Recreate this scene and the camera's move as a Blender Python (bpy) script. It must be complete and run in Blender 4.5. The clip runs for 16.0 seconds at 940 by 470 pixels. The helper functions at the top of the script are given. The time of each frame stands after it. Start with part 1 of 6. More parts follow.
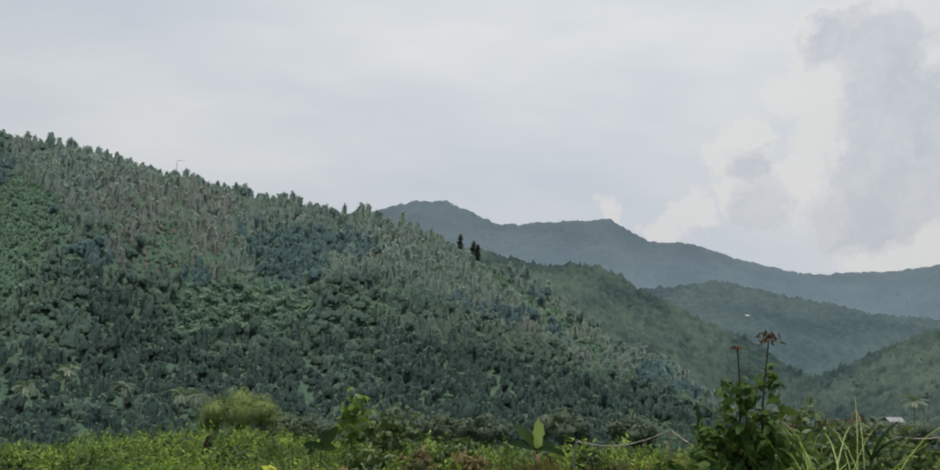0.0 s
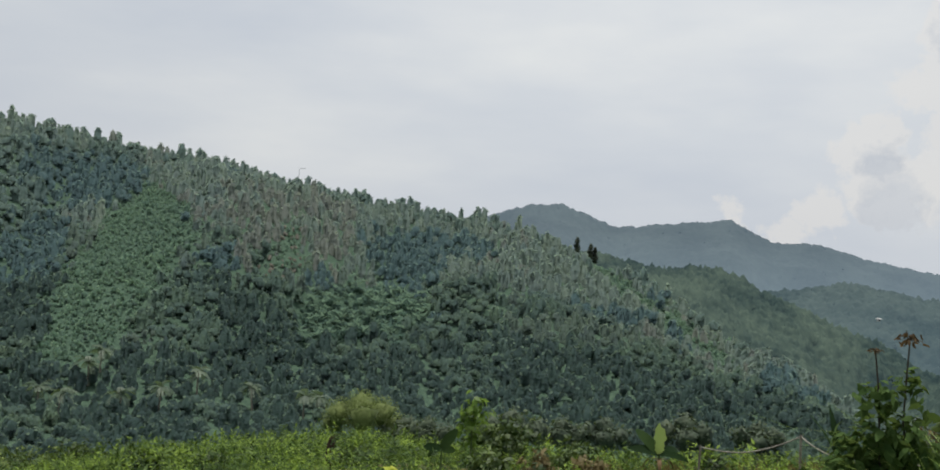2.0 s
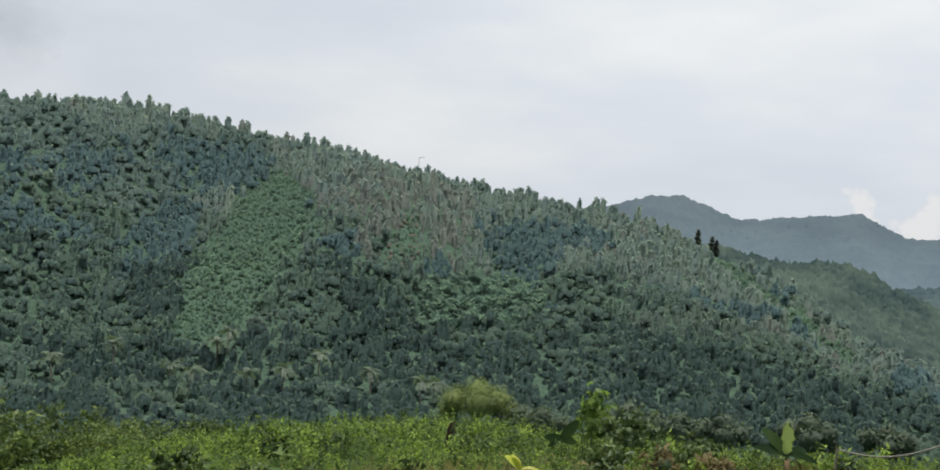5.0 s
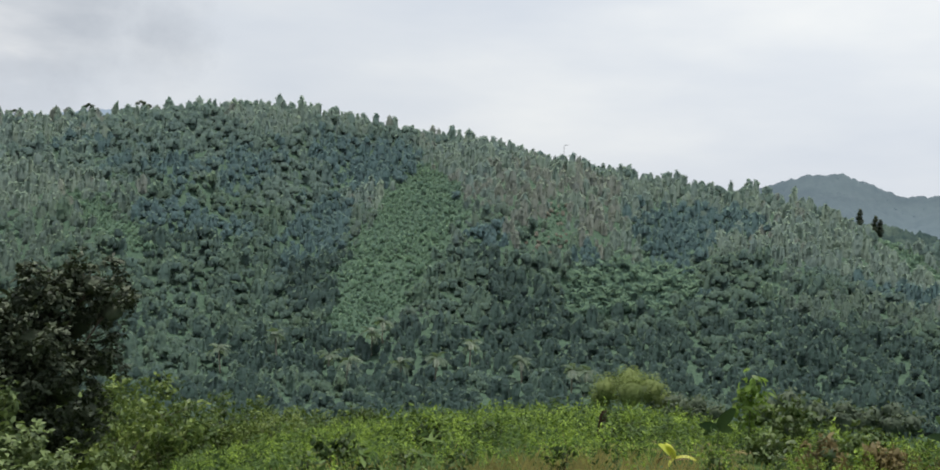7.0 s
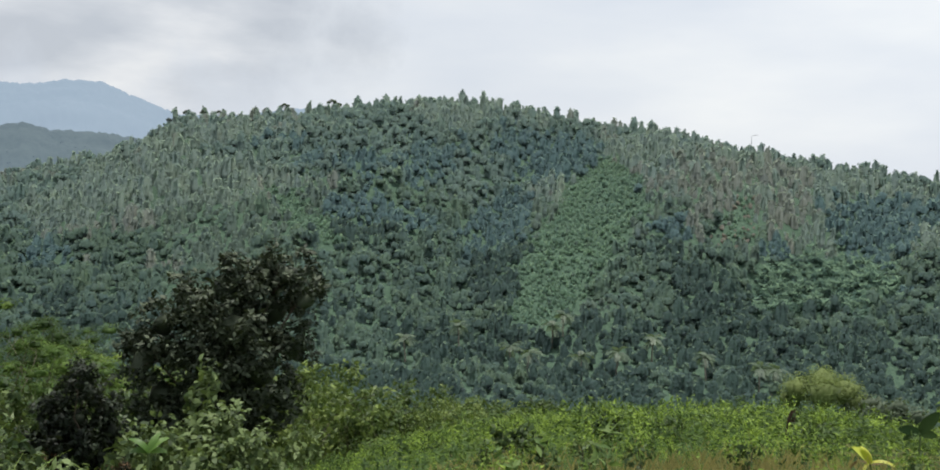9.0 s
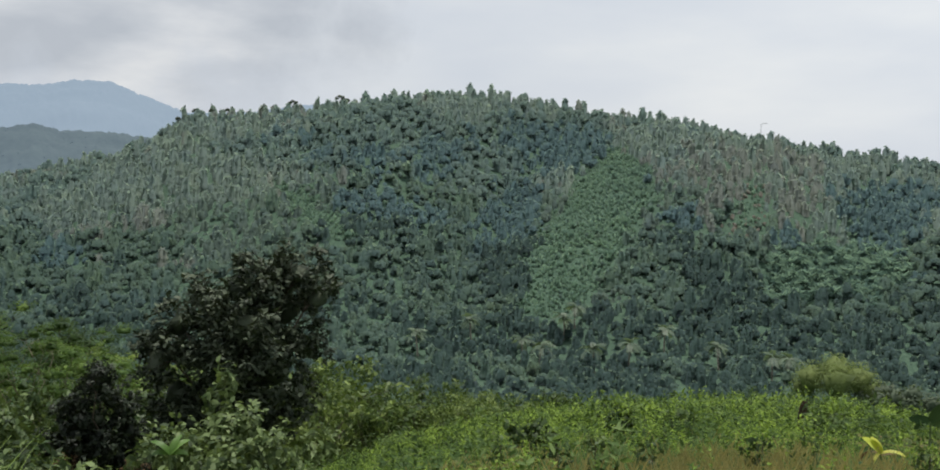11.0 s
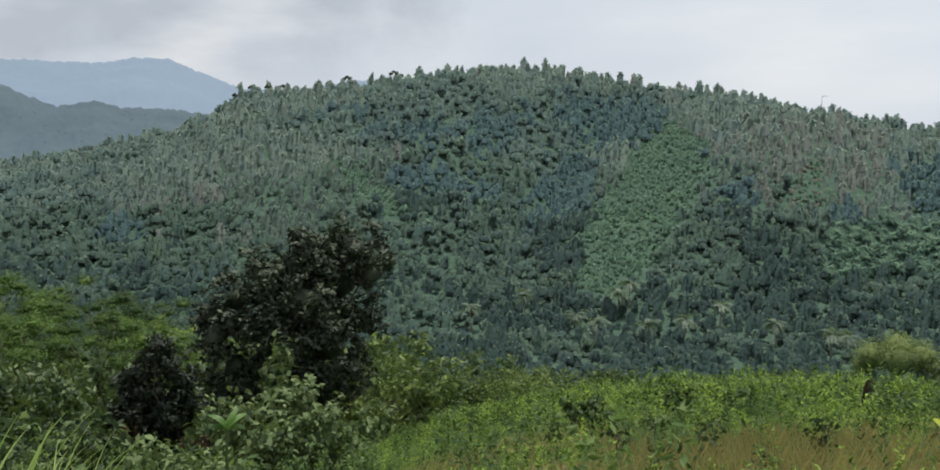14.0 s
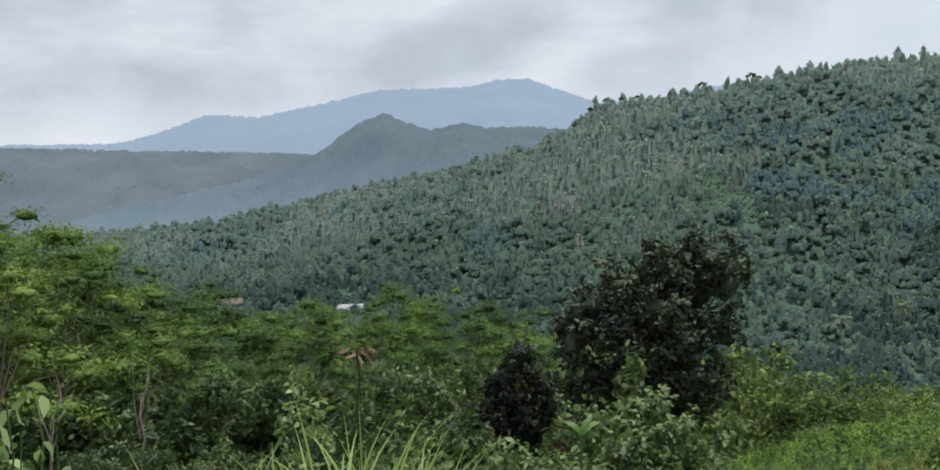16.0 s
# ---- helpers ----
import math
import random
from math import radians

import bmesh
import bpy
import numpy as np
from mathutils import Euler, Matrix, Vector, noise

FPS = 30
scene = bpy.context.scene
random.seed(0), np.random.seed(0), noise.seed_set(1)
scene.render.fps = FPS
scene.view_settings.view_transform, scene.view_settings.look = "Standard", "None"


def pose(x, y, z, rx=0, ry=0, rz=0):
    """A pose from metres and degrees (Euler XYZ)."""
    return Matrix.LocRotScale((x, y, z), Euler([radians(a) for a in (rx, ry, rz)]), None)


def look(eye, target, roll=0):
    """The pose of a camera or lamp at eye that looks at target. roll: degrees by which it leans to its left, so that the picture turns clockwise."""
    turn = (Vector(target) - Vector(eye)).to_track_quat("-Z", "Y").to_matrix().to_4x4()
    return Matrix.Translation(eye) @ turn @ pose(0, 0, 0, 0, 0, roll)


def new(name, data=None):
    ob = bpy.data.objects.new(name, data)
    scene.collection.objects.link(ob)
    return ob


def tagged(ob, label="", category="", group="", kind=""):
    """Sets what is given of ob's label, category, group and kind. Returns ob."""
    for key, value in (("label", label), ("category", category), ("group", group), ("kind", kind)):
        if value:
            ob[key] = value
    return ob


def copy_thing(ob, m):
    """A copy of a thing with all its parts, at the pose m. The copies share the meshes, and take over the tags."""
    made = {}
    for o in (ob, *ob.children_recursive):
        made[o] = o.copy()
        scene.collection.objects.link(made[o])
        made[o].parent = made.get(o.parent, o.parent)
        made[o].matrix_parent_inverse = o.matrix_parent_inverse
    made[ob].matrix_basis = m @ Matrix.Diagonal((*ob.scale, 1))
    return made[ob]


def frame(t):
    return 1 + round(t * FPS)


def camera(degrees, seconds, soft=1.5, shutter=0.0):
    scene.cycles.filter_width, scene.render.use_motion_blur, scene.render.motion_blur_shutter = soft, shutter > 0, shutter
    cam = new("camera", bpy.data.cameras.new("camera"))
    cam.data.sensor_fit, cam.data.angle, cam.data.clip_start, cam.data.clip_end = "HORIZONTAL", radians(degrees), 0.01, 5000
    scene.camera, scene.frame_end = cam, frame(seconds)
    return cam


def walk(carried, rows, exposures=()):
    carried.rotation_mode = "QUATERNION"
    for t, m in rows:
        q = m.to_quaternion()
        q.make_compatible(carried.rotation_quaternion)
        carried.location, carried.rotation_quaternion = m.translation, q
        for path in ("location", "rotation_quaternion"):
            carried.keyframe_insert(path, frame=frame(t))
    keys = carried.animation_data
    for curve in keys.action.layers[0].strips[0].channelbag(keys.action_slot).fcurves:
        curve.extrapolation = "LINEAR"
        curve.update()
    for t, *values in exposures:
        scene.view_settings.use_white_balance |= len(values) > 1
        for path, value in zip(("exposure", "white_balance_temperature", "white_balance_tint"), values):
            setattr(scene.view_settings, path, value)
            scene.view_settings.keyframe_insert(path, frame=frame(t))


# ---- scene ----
cam = camera(51.64, 16.0, soft=1.75)
PATH = [
    (0.0, pose(0.000, -0.000, 1.600, 91.500, -2.996, -0.078)),
    (0.5, pose(-0.022, 0.076, 1.589, 91.460, -2.868, 1.796)),
    (1.0, pose(-0.043, 0.122, 1.590, 91.403, -2.865, 3.844)),
    (1.5, pose(-0.030, 0.102, 1.567, 91.388, -2.573, 5.685)),
    (2.0, pose(-0.021, 0.065, 1.578, 91.371, -2.586, 6.799)),
    (2.5, pose(-0.081, 0.050, 1.594, 91.348, -2.568, 7.685)),
    (3.0, pose(-0.043, 0.061, 1.573, 91.314, -2.617, 8.912)),
    (5.5, pose(-0.218, 0.157, 1.552, 90.199, -2.420, 15.403)),
    (6.0, pose(-0.228, 0.148, 1.551, 90.057, -0.666, 17.493)),
    (6.5, pose(-0.199, 0.202, 1.529, 89.544, -1.081, 20.124)),
    (7.0, pose(-0.180, 0.236, 1.521, 89.333, -1.958, 22.357)),
    (7.5, pose(-0.157, 0.267, 1.511, 89.195, -1.958, 25.986)),
    (8.0, pose(-0.152, 0.272, 1.497, 89.169, -1.942, 27.757)),
    (8.5, pose(-0.158, 0.259, 1.476, 88.791, -1.902, 29.693)),
    (9.0, pose(-0.159, 0.290, 1.478, 88.598, -1.831, 32.995)),
    (11.5, pose(-0.028, 0.060, 1.602, 88.051, -0.648, 33.379)),
    (12.0, pose(-0.020, 0.045, 1.599, 88.018, -0.736, 31.008)),
    (12.5, pose(-0.019, 0.040, 1.605, 87.811, -0.996, 30.360)),
    (13.0, pose(-0.050, 0.052, 1.591, 87.060, -1.156, 30.429)),
    (13.5, pose(-0.148, 0.165, 1.585, 86.766, -1.113, 31.880)),
    (14.0, pose(-0.230, 0.281, 1.567, 86.681, -0.724, 36.722)),
    (14.5, pose(-0.188, 0.303, 1.563, 86.992, 0.321, 44.265)),
    (15.0, pose(-0.165, 0.353, 1.569, 87.015, 0.608, 49.624)),
    (15.5, pose(-0.139, 0.352, 1.575, 87.118, 0.856, 53.440)),
    (16.0, pose(-0.126, 0.325, 1.581, 87.387, 1.435, 57.451)),
]
walk(cam, PATH, exposures=[(0.0, -0.27, 6400, 10), (3.0, -0.20, 6400, 10), (5.5, -0.02, 6400, 10), (7.0, 0.03, 6400, 10), (9.0, 0.13, 6400, 10), (11.5, -0.06, 6400, 10), (12.5, 0.0, 6400, 10), (13.5, 0.08, 6400, 10), (14.0, -0.03, 6300, 10), (15.0, 0.08, 6200, 10), (16.0, 0.06, 6150, 10)])

# ---------------------------------------------------------------- light
SUN_EL, SUN_AZ = 81.0, 6.0          # degrees; azimuth from +y, towards -x


def bearing(az, el=0.0, r=1.0):
    """A point r metres off at the azimuth az (from +y towards -x) and rise el, both in degrees."""
    a, e = radians(az), radians(el)
    return Vector((-math.sin(a) * math.cos(e) * r, math.cos(a) * math.cos(e) * r, math.sin(e) * r))


world = bpy.data.worlds.new("hazy_sky")
scene.world = world
world.use_nodes = True


class Net:
    """A short way to write node trees."""

    def __init__(self, tree):
        self.tree, self.n, self.l = tree, tree.nodes, tree.links
        self.n.clear()

    def add(self, kind, sets=None, **ins):
        node = self.n.new(kind)
        for key, value in (sets or {}).items():
            setattr(node, key, value)
        for key, value in ins.items():
            name = key.replace("_", " ")
            socket = node.inputs[int(key[1:])] if key[0] == "i" and key[1:].isdigit() else node.inputs[name]
            if isinstance(value, bpy.types.NodeSocket):
                self.l.new(value, socket)
            else:
                socket.default_value = value
        return node

    def math(self, op, a, b=0.0, clamp=False):
        return self.add("ShaderNodeMath", {"operation": op, "use_clamp": clamp}, i0=a, i1=b).outputs[0]

    def ramp(self, fac, stops):
        node = self.add("ShaderNodeValToRGB", None, Fac=fac)
        e = node.color_ramp.elements
        while len(e) < len(stops):
            e.new(0.5)
        for el, (p, c) in zip(e, stops):
            el.position, el.color = p, (*c, 1)
        return node.outputs["Color"]

    def mix(self, fac, a, b, blend="MIX"):
        node = self.add("ShaderNodeMix", {"data_type": "RGBA", "blend_type": blend})
        for k, v in ((0, fac), (6, a), (7, b)):
            if isinstance(v, bpy.types.NodeSocket):
                self.l.new(v, node.inputs[k])
            else:
                node.inputs[k].default_value = v if k == 0 else (*v, 1)
        return node.outputs[2]

    def noise(self, vec, scale, detail=4.0, rough=0.55):
        return self.add("ShaderNodeTexNoise", None, Vector=vec, Scale=scale, Detail=detail, Roughness=rough).outputs["Fac"]


def build_sky():
    w = Net(world.node_tree)
    sky = w.add("ShaderNodeTexSky", {"sky_type": "NISHITA", "sun_disc": False, "sun_elevation": radians(SUN_EL),
                                     "sun_rotation": radians(-SUN_AZ), "dust_density": 4.0, "air_density": 1.5})
    d = w.add("ShaderNodeTexCoord").outputs["Generated"]
    sep = w.add("ShaderNodeSeparateXYZ", None, Vector=d)
    up = sep.outputs["Z"]
    # a thin veil of cloud over the whole sky, drawn out sideways
    flat = w.add("ShaderNodeVectorMath", {"operation": "MULTIPLY"}, i0=d, i1=(1.0, 1.0, 3.2)).outputs[0]
    soft = w.noise(flat, 2.3, 5.0, 0.5)
    lofty = w.add("ShaderNodeVectorMath", {"operation": "MULTIPLY"}, i0=d, i1=(1.0, 1.0, 3.0)).outputs[0]
    fine = w.noise(lofty, 6.0, 5.0, 0.5)
    veil = w.ramp(soft, [(0.30, (0.63, 0.68, 0.755)), (0.50, (0.735, 0.77, 0.81)), (0.68, (0.86, 0.875, 0.87))])
    # heaped clouds: noisy-edged heaps round a few directions
    n1 = w.add("ShaderNodeTexNoise", None, Vector=d, Scale=16.0, Detail=8.0, Roughness=0.62).outputs["Color"]
    off = w.add("ShaderNodeVectorMath", {"operation": "SUBTRACT"}, i0=n1, i1=(0.5, 0.5, 0.5)).outputs[0]
    off = w.add("ShaderNodeVectorMath", {"operation": "SCALE"}, i0=off, Scale=0.055).outputs[0]
    n2 = w.add("ShaderNodeTexNoise", None, Vector=d, Scale=52.0, Detail=6.0, Roughness=0.6).outputs["Color"]
    off2 = w.add("ShaderNodeVectorMath", {"operation": "SUBTRACT"}, i0=n2, i1=(0.5, 0.5, 0.5)).outputs[0]
    off2 = w.add("ShaderNodeVectorMath", {"operation": "SCALE"}, i0=off2, Scale=0.042).outputs[0]
    off = w.add("ShaderNodeVectorMath", {"operation": "ADD"}, i0=off, i1=off2).outputs[0]
    p = w.add("ShaderNodeVectorMath", {"operation": "ADD"}, i0=d, i1=off).outputs[0]

    def heap(spots, edge):
        best = None
        for az, el, size in spots:
            far = w.add("ShaderNodeVectorMath", {"operation": "DISTANCE"}, i0=p, i1=bearing(az, el)).outputs["Value"]
            m = w.math("DIVIDE", w.math("SUBTRACT", radians(size), far), radians(edge), True)
            best = m if best is None else w.math("MAXIMUM", best, m)
        return best

    cumulus = heap([(-15.4, 7.0, 1.9), (-12.8, 3.4, 1.7), (-16.2, 4.8, 2.2), (-19.0, 10.6, 1.8), (-17.4, 10.0, 1.4), (-19.8, 7.9, 2.0), (-19.4, 5.0, 2.4),
                    (-23.0, 13.2, 3.6), (-23.6, 9.0, 4.4), (-24.0, 4.5, 5.0), (-28.0, 9.0, 5.5), (-8.4, 2.9, 0.9), (-19.6, 13.2, 2.2), (-11.0, 2.4, 1.2)], 0.45)
    body = heap([(-16.0, 6.0, 1.5), (-16.8, 3.8, 2.0), (-19.8, 13.0, 1.8), (-22.6, 12.6, 2.6), (-23.6, 9.0, 3.2), (-23.2, 5.0, 3.6), (-27.0, 8.0, 4.2), (-20.6, 3.0, 2.2)], 0.9)
    rim = heap([(-23.4, 15.2, 1.1), (-25.8, 12.4, 1.0), (-18.9, 3.0, 0.75), (-18.2, 6.4, 0.6), (-20.9, 7.2, 0.8)], 0.9)
    grey = heap([(47.0, 11.5, 7.0), (54.0, 10.5, 8.0), (62.0, 12.0, 9.0), (72.0, 11.0, 9.0), (84.0, 12.0, 10.0), (40.5, 9.8, 3.6), (52.0, 16.0, 10.0),
                 (66.0, 22.0, 12.0), (50.0, 6.5, 4.0)], 4.0)
    puffs = w.noise(p, 22.0, 4.0)
    shaded = w.ramp(puffs, [(0.40, (0.54, 0.58, 0.645)), (0.62, (0.66, 0.69, 0.735))])
    heapcol = w.mix(w.math("MULTIPLY", body, 0.85), (0.86, 0.845, 0.82), shaded)
    heapcol = w.mix(w.math("MULTIPLY", rim, 0.8), heapcol, (0.90, 0.89, 0.87))
    col = w.mix(w.math("MULTIPLY", cumulus, 0.72), veil, heapcol)
    greycol = w.ramp(fine, [(0.38, (0.53, 0.565, 0.615)), (0.50, (0.62, 0.65, 0.69)), (0.60, (0.73, 0.75, 0.775)), (0.72, (0.86, 0.865, 0.86))])
    col = w.mix(w.math("MULTIPLY", grey, 0.95), col, greycol)
    toward = w.add("ShaderNodeVectorMath", {"operation": "DOT_PRODUCT"}, i0=d, i1=bearing(-8.0, 32.0)).outputs["Value"]
    aureole = w.math("ADD", w.math("MULTIPLY", w.math("POWER", w.math("MAXIMUM", toward, 0.0), 5.0), 0.17), 0.965)
    clouds = w.add("ShaderNodeBackground", None, Color=col, Strength=aureole)
    clear = w.add("ShaderNodeBackground", None, Color=sky.outputs["Color"], Strength=0.08)
    both = w.add("ShaderNodeMixShader", None, Fac=0.93, i1=clear.outputs[0], i2=clouds.outputs[0])
    out = w.add("ShaderNodeOutputWorld")
    w.l.new(both.outputs[0], out.inputs["Surface"])


build_sky()
sun = new("sun", bpy.data.lights.new("sun", "SUN"))
sun.data.energy, sun.data.angle, sun.data.color = 4.8, radians(8.0), (1.0, 0.95, 0.86)
sun.matrix_world = look(bearing(SUN_AZ, SUN_EL, 100), (0, 0, 0))


# ---------------------------------------------------------------- materials
def leaf_mat(name, dark, mid, light, through_light=0.3, rough=0.5, spec=0.4, tint=True, scale=0.05, haze_sheen=0.0, each=0.30, by_tree=0.36, grain=6.0, relief=0.0, mottle=0.16, base=0.08, gloss=(1, 1, 1), sheer=(0.5, 0.7, 0.15)):
    """Leaves: colour by tree, by leaf and by patch, light coming through, gloss, and a bluish sheen standing in for
    haze.
    """
    mat = bpy.data.materials.new(name)
    mat.use_nodes = True
    w = Net(mat.node_tree)
    geo = w.add("ShaderNodeNewGeometry")
    rnd = geo.outputs["Random Per Island"]
    pos = geo.outputs["Position"]
    patch = w.noise(pos, scale, 3.0)
    small = w.noise(pos, grain, 3.0)
    f = w.math("ADD", w.math("MULTIPLY", rnd, each), w.math("MULTIPLY", patch, 0.34))
    # fine mottle; stronger on the hill, painting lit and shaded leaf clumps
    f = w.math("ADD", f, w.math("MULTIPLY", w.math("SUBTRACT", small, 0.5), mottle))
    f = w.math("ADD", f, base)
    if tint:
        t = w.add("ShaderNodeAttribute", {"attribute_name": "tint"}).outputs["Fac"]
    else:
        t = w.add("ShaderNodeObjectInfo").outputs["Random"]
    f = w.math("ADD", f, w.math("MULTIPLY", t, by_tree))
    col = w.ramp(f, [(0.30, dark), (0.58, mid), (0.88, light)])
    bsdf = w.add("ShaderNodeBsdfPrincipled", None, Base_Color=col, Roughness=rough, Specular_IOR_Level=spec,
                 Specular_Tint=(*gloss, 1), Sheen_Weight=haze_sheen, Sheen_Roughness=0.5, Sheen_Tint=(0.75, 0.88, 1.0, 1))
    if relief:
        bump = w.add("ShaderNodeBump", None, Strength=0.9, Distance=relief, Height=small)
        w.l.new(bump.outputs[0], bsdf.inputs["Normal"])
    shine = w.mix(0.22, col, sheer)
    tr = w.add("ShaderNodeBsdfTranslucent", None, Color=shine)
    mixed = w.add("ShaderNodeMixShader", None, Fac=through_light, i1=bsdf.outputs[0], i2=tr.outputs[0])
    out = w.add("ShaderNodeOutputMaterial")
    w.l.new(mixed.outputs[0], out.inputs["Surface"])
    return mat


def plain_mat(name, a, b, scale=3.0, rough=0.8, bump=0.3, spec=0.3, stretch=(1, 1, 1), metal=0.0):
    """A solid surface with colour at two scales and fine relief."""
    mat = bpy.data.materials.new(name)
    mat.use_nodes = True
    w = Net(mat.node_tree)
    v = w.add("ShaderNodeTexCoord").outputs["Object"]
    v = w.add("ShaderNodeVectorMath", {"operation": "MULTIPLY"}, i0=v, i1=stretch).outputs[0]
    big, fine = w.noise(v, scale, 4.0), w.noise(v, scale * 9, 4.0)
    f = w.math("ADD", w.math("MULTIPLY", big, 0.6), w.math("MULTIPLY", fine, 0.4))
    col = w.ramp(f, [(0.35, a), (0.65, b)])
    bm = w.add("ShaderNodeBump", None, Strength=bump, Distance=0.03, Height=fine)
    bsdf = w.add("ShaderNodeBsdfPrincipled", None, Base_Color=col, Roughness=rough, Specular_IOR_Level=spec, Metallic=metal,
                 Normal=bm.outputs[0])
    out = w.add("ShaderNodeOutputMaterial")
    w.l.new(bsdf.outputs[0], out.inputs["Surface"])
    return mat


def ground_mat():
    """Soil, dry grass and low green growth."""
    mat = bpy.data.materials.new("grassy_ground")
    mat.use_nodes = True
    w = Net(mat.node_tree)
    pos = w.add("ShaderNodeNewGeometry").outputs["Position"]
    big, mid, fine = w.noise(pos, 0.06, 4.0), w.noise(pos, 0.7, 5.0), w.noise(pos, 14.0, 4.0)
    green = w.ramp(mid, [(0.3, (0.022, 0.045, 0.010)), (0.7, (0.05, 0.085, 0.02))])
    dry = w.ramp(fine, [(0.3, (0.12, 0.085, 0.04)), (0.7, (0.23, 0.17, 0.085))])
    wooded = w.add("ShaderNodeAttribute", {"attribute_name": "tint"}).outputs["Fac"]
    col = w.mix(w.ramp(w.math("ADD", w.math("MULTIPLY", big, 0.5), w.math("MULTIPLY", mid, 0.5)), [(0.50, (0, 0, 0)), (0.62, (1, 1, 1))]), green, dry)
    floor = w.ramp(w.noise(pos, 1.1, 6.0, 0.75), [(0.36, (0.030, 0.055, 0.040)), (0.5, (0.050, 0.086, 0.060)), (0.64, (0.078, 0.122, 0.080))])
    col = w.mix(wooded, col, floor)
    bm = w.add("ShaderNodeBump", None, Strength=0.6, Distance=0.08, Height=fine)
    bsdf = w.add("ShaderNodeBsdfPrincipled", None, Base_Color=col, Roughness=0.95, Specular_IOR_Level=0.1, Normal=bm.outputs[0])
    out = w.add("ShaderNodeOutputMaterial")
    w.l.new(bsdf.outputs[0], out.inputs["Surface"])
    return mat


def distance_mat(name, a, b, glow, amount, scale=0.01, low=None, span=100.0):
    """Far-off wooded land with bright haze painted in as emission: a plain backdrop of distance, glowing paler towards
    the valley floor at height `low`.
    """
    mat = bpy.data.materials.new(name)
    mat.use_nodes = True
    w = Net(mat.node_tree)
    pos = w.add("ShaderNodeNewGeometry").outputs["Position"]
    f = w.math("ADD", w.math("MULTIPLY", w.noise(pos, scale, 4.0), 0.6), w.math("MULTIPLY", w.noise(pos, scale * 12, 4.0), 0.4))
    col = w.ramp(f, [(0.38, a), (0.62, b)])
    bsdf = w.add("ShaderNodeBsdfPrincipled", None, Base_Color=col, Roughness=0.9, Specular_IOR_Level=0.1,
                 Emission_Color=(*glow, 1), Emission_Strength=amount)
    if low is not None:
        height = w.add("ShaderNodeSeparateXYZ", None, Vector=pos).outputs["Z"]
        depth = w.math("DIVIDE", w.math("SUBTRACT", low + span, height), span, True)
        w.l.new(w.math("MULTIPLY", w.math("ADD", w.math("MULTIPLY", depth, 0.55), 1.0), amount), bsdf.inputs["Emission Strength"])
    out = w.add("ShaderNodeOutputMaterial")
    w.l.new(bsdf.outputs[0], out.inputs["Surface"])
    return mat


M_ground = ground_mat()
# Hillside leaves: haze painted in as bluish sheen and lifted bluish base colours.
HILL = dict(through_light=0.55, rough=0.8, spec=0.15, grain=1.6, each=0.10, by_tree=0.15, scale=0.035, haze_sheen=0.23, relief=0.3, mottle=0.32, base=0.165, sheer=(0.5, 0.65, 0.4))
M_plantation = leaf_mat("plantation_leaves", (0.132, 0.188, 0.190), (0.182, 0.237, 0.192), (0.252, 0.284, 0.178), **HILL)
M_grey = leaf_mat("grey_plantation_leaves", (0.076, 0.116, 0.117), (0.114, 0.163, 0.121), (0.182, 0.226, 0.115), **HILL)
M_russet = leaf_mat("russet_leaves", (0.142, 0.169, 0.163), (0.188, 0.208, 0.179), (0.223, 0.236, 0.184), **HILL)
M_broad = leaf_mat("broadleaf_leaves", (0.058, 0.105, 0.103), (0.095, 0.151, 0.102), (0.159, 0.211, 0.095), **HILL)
# Dark stands; the shade of hollows is painted into this colour too.
M_dark = leaf_mat("dark_shaded_wood_leaves", (0.027, 0.057, 0.053), (0.045, 0.084, 0.072), (0.073, 0.121, 0.095), **HILL)
# Broadleaf and dark leaves again, paled and blued: painted haze of the upper slope.
M_hazed_broad = leaf_mat("hazed_broadleaf_leaves", (0.089, 0.146, 0.144), (0.126, 0.187, 0.158), (0.191, 0.242, 0.167), **HILL)
M_hazed_dark = leaf_mat("hazed_gully_leaves", (0.063, 0.120, 0.133), (0.080, 0.142, 0.150), (0.104, 0.174, 0.158), **HILL)
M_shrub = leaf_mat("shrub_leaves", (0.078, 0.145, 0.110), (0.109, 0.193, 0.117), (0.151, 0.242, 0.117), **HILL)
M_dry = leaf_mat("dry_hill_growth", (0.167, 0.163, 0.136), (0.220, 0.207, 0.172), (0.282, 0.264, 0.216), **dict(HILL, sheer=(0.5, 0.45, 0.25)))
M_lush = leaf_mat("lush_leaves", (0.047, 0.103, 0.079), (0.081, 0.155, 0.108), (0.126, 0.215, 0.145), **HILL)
M_palm = leaf_mat("palm_fronds", (0.05, 0.085, 0.055), (0.09, 0.135, 0.085), (0.18, 0.23, 0.16), 0.25, 0.45, 0.5, tint=False, scale=0.1)
# The wide ramp paints bright highlights and dark gaps into random weeds and leaves.
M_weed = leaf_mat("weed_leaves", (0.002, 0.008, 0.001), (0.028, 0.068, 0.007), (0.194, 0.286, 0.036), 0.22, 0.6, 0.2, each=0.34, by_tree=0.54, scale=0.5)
M_grass = leaf_mat("grass_blades", (0.13, 0.135, 0.04), (0.25, 0.22, 0.075), (0.40, 0.335, 0.13), 0.4, 0.6, 0.3, scale=0.2, sheer=(0.75, 0.62, 0.22))
M_greengrass = leaf_mat("green_blades", (0.085, 0.155, 0.022), (0.17, 0.26, 0.045), (0.32, 0.39, 0.13), 0.42, 0.5, 0.35, scale=0.5, tint=False)
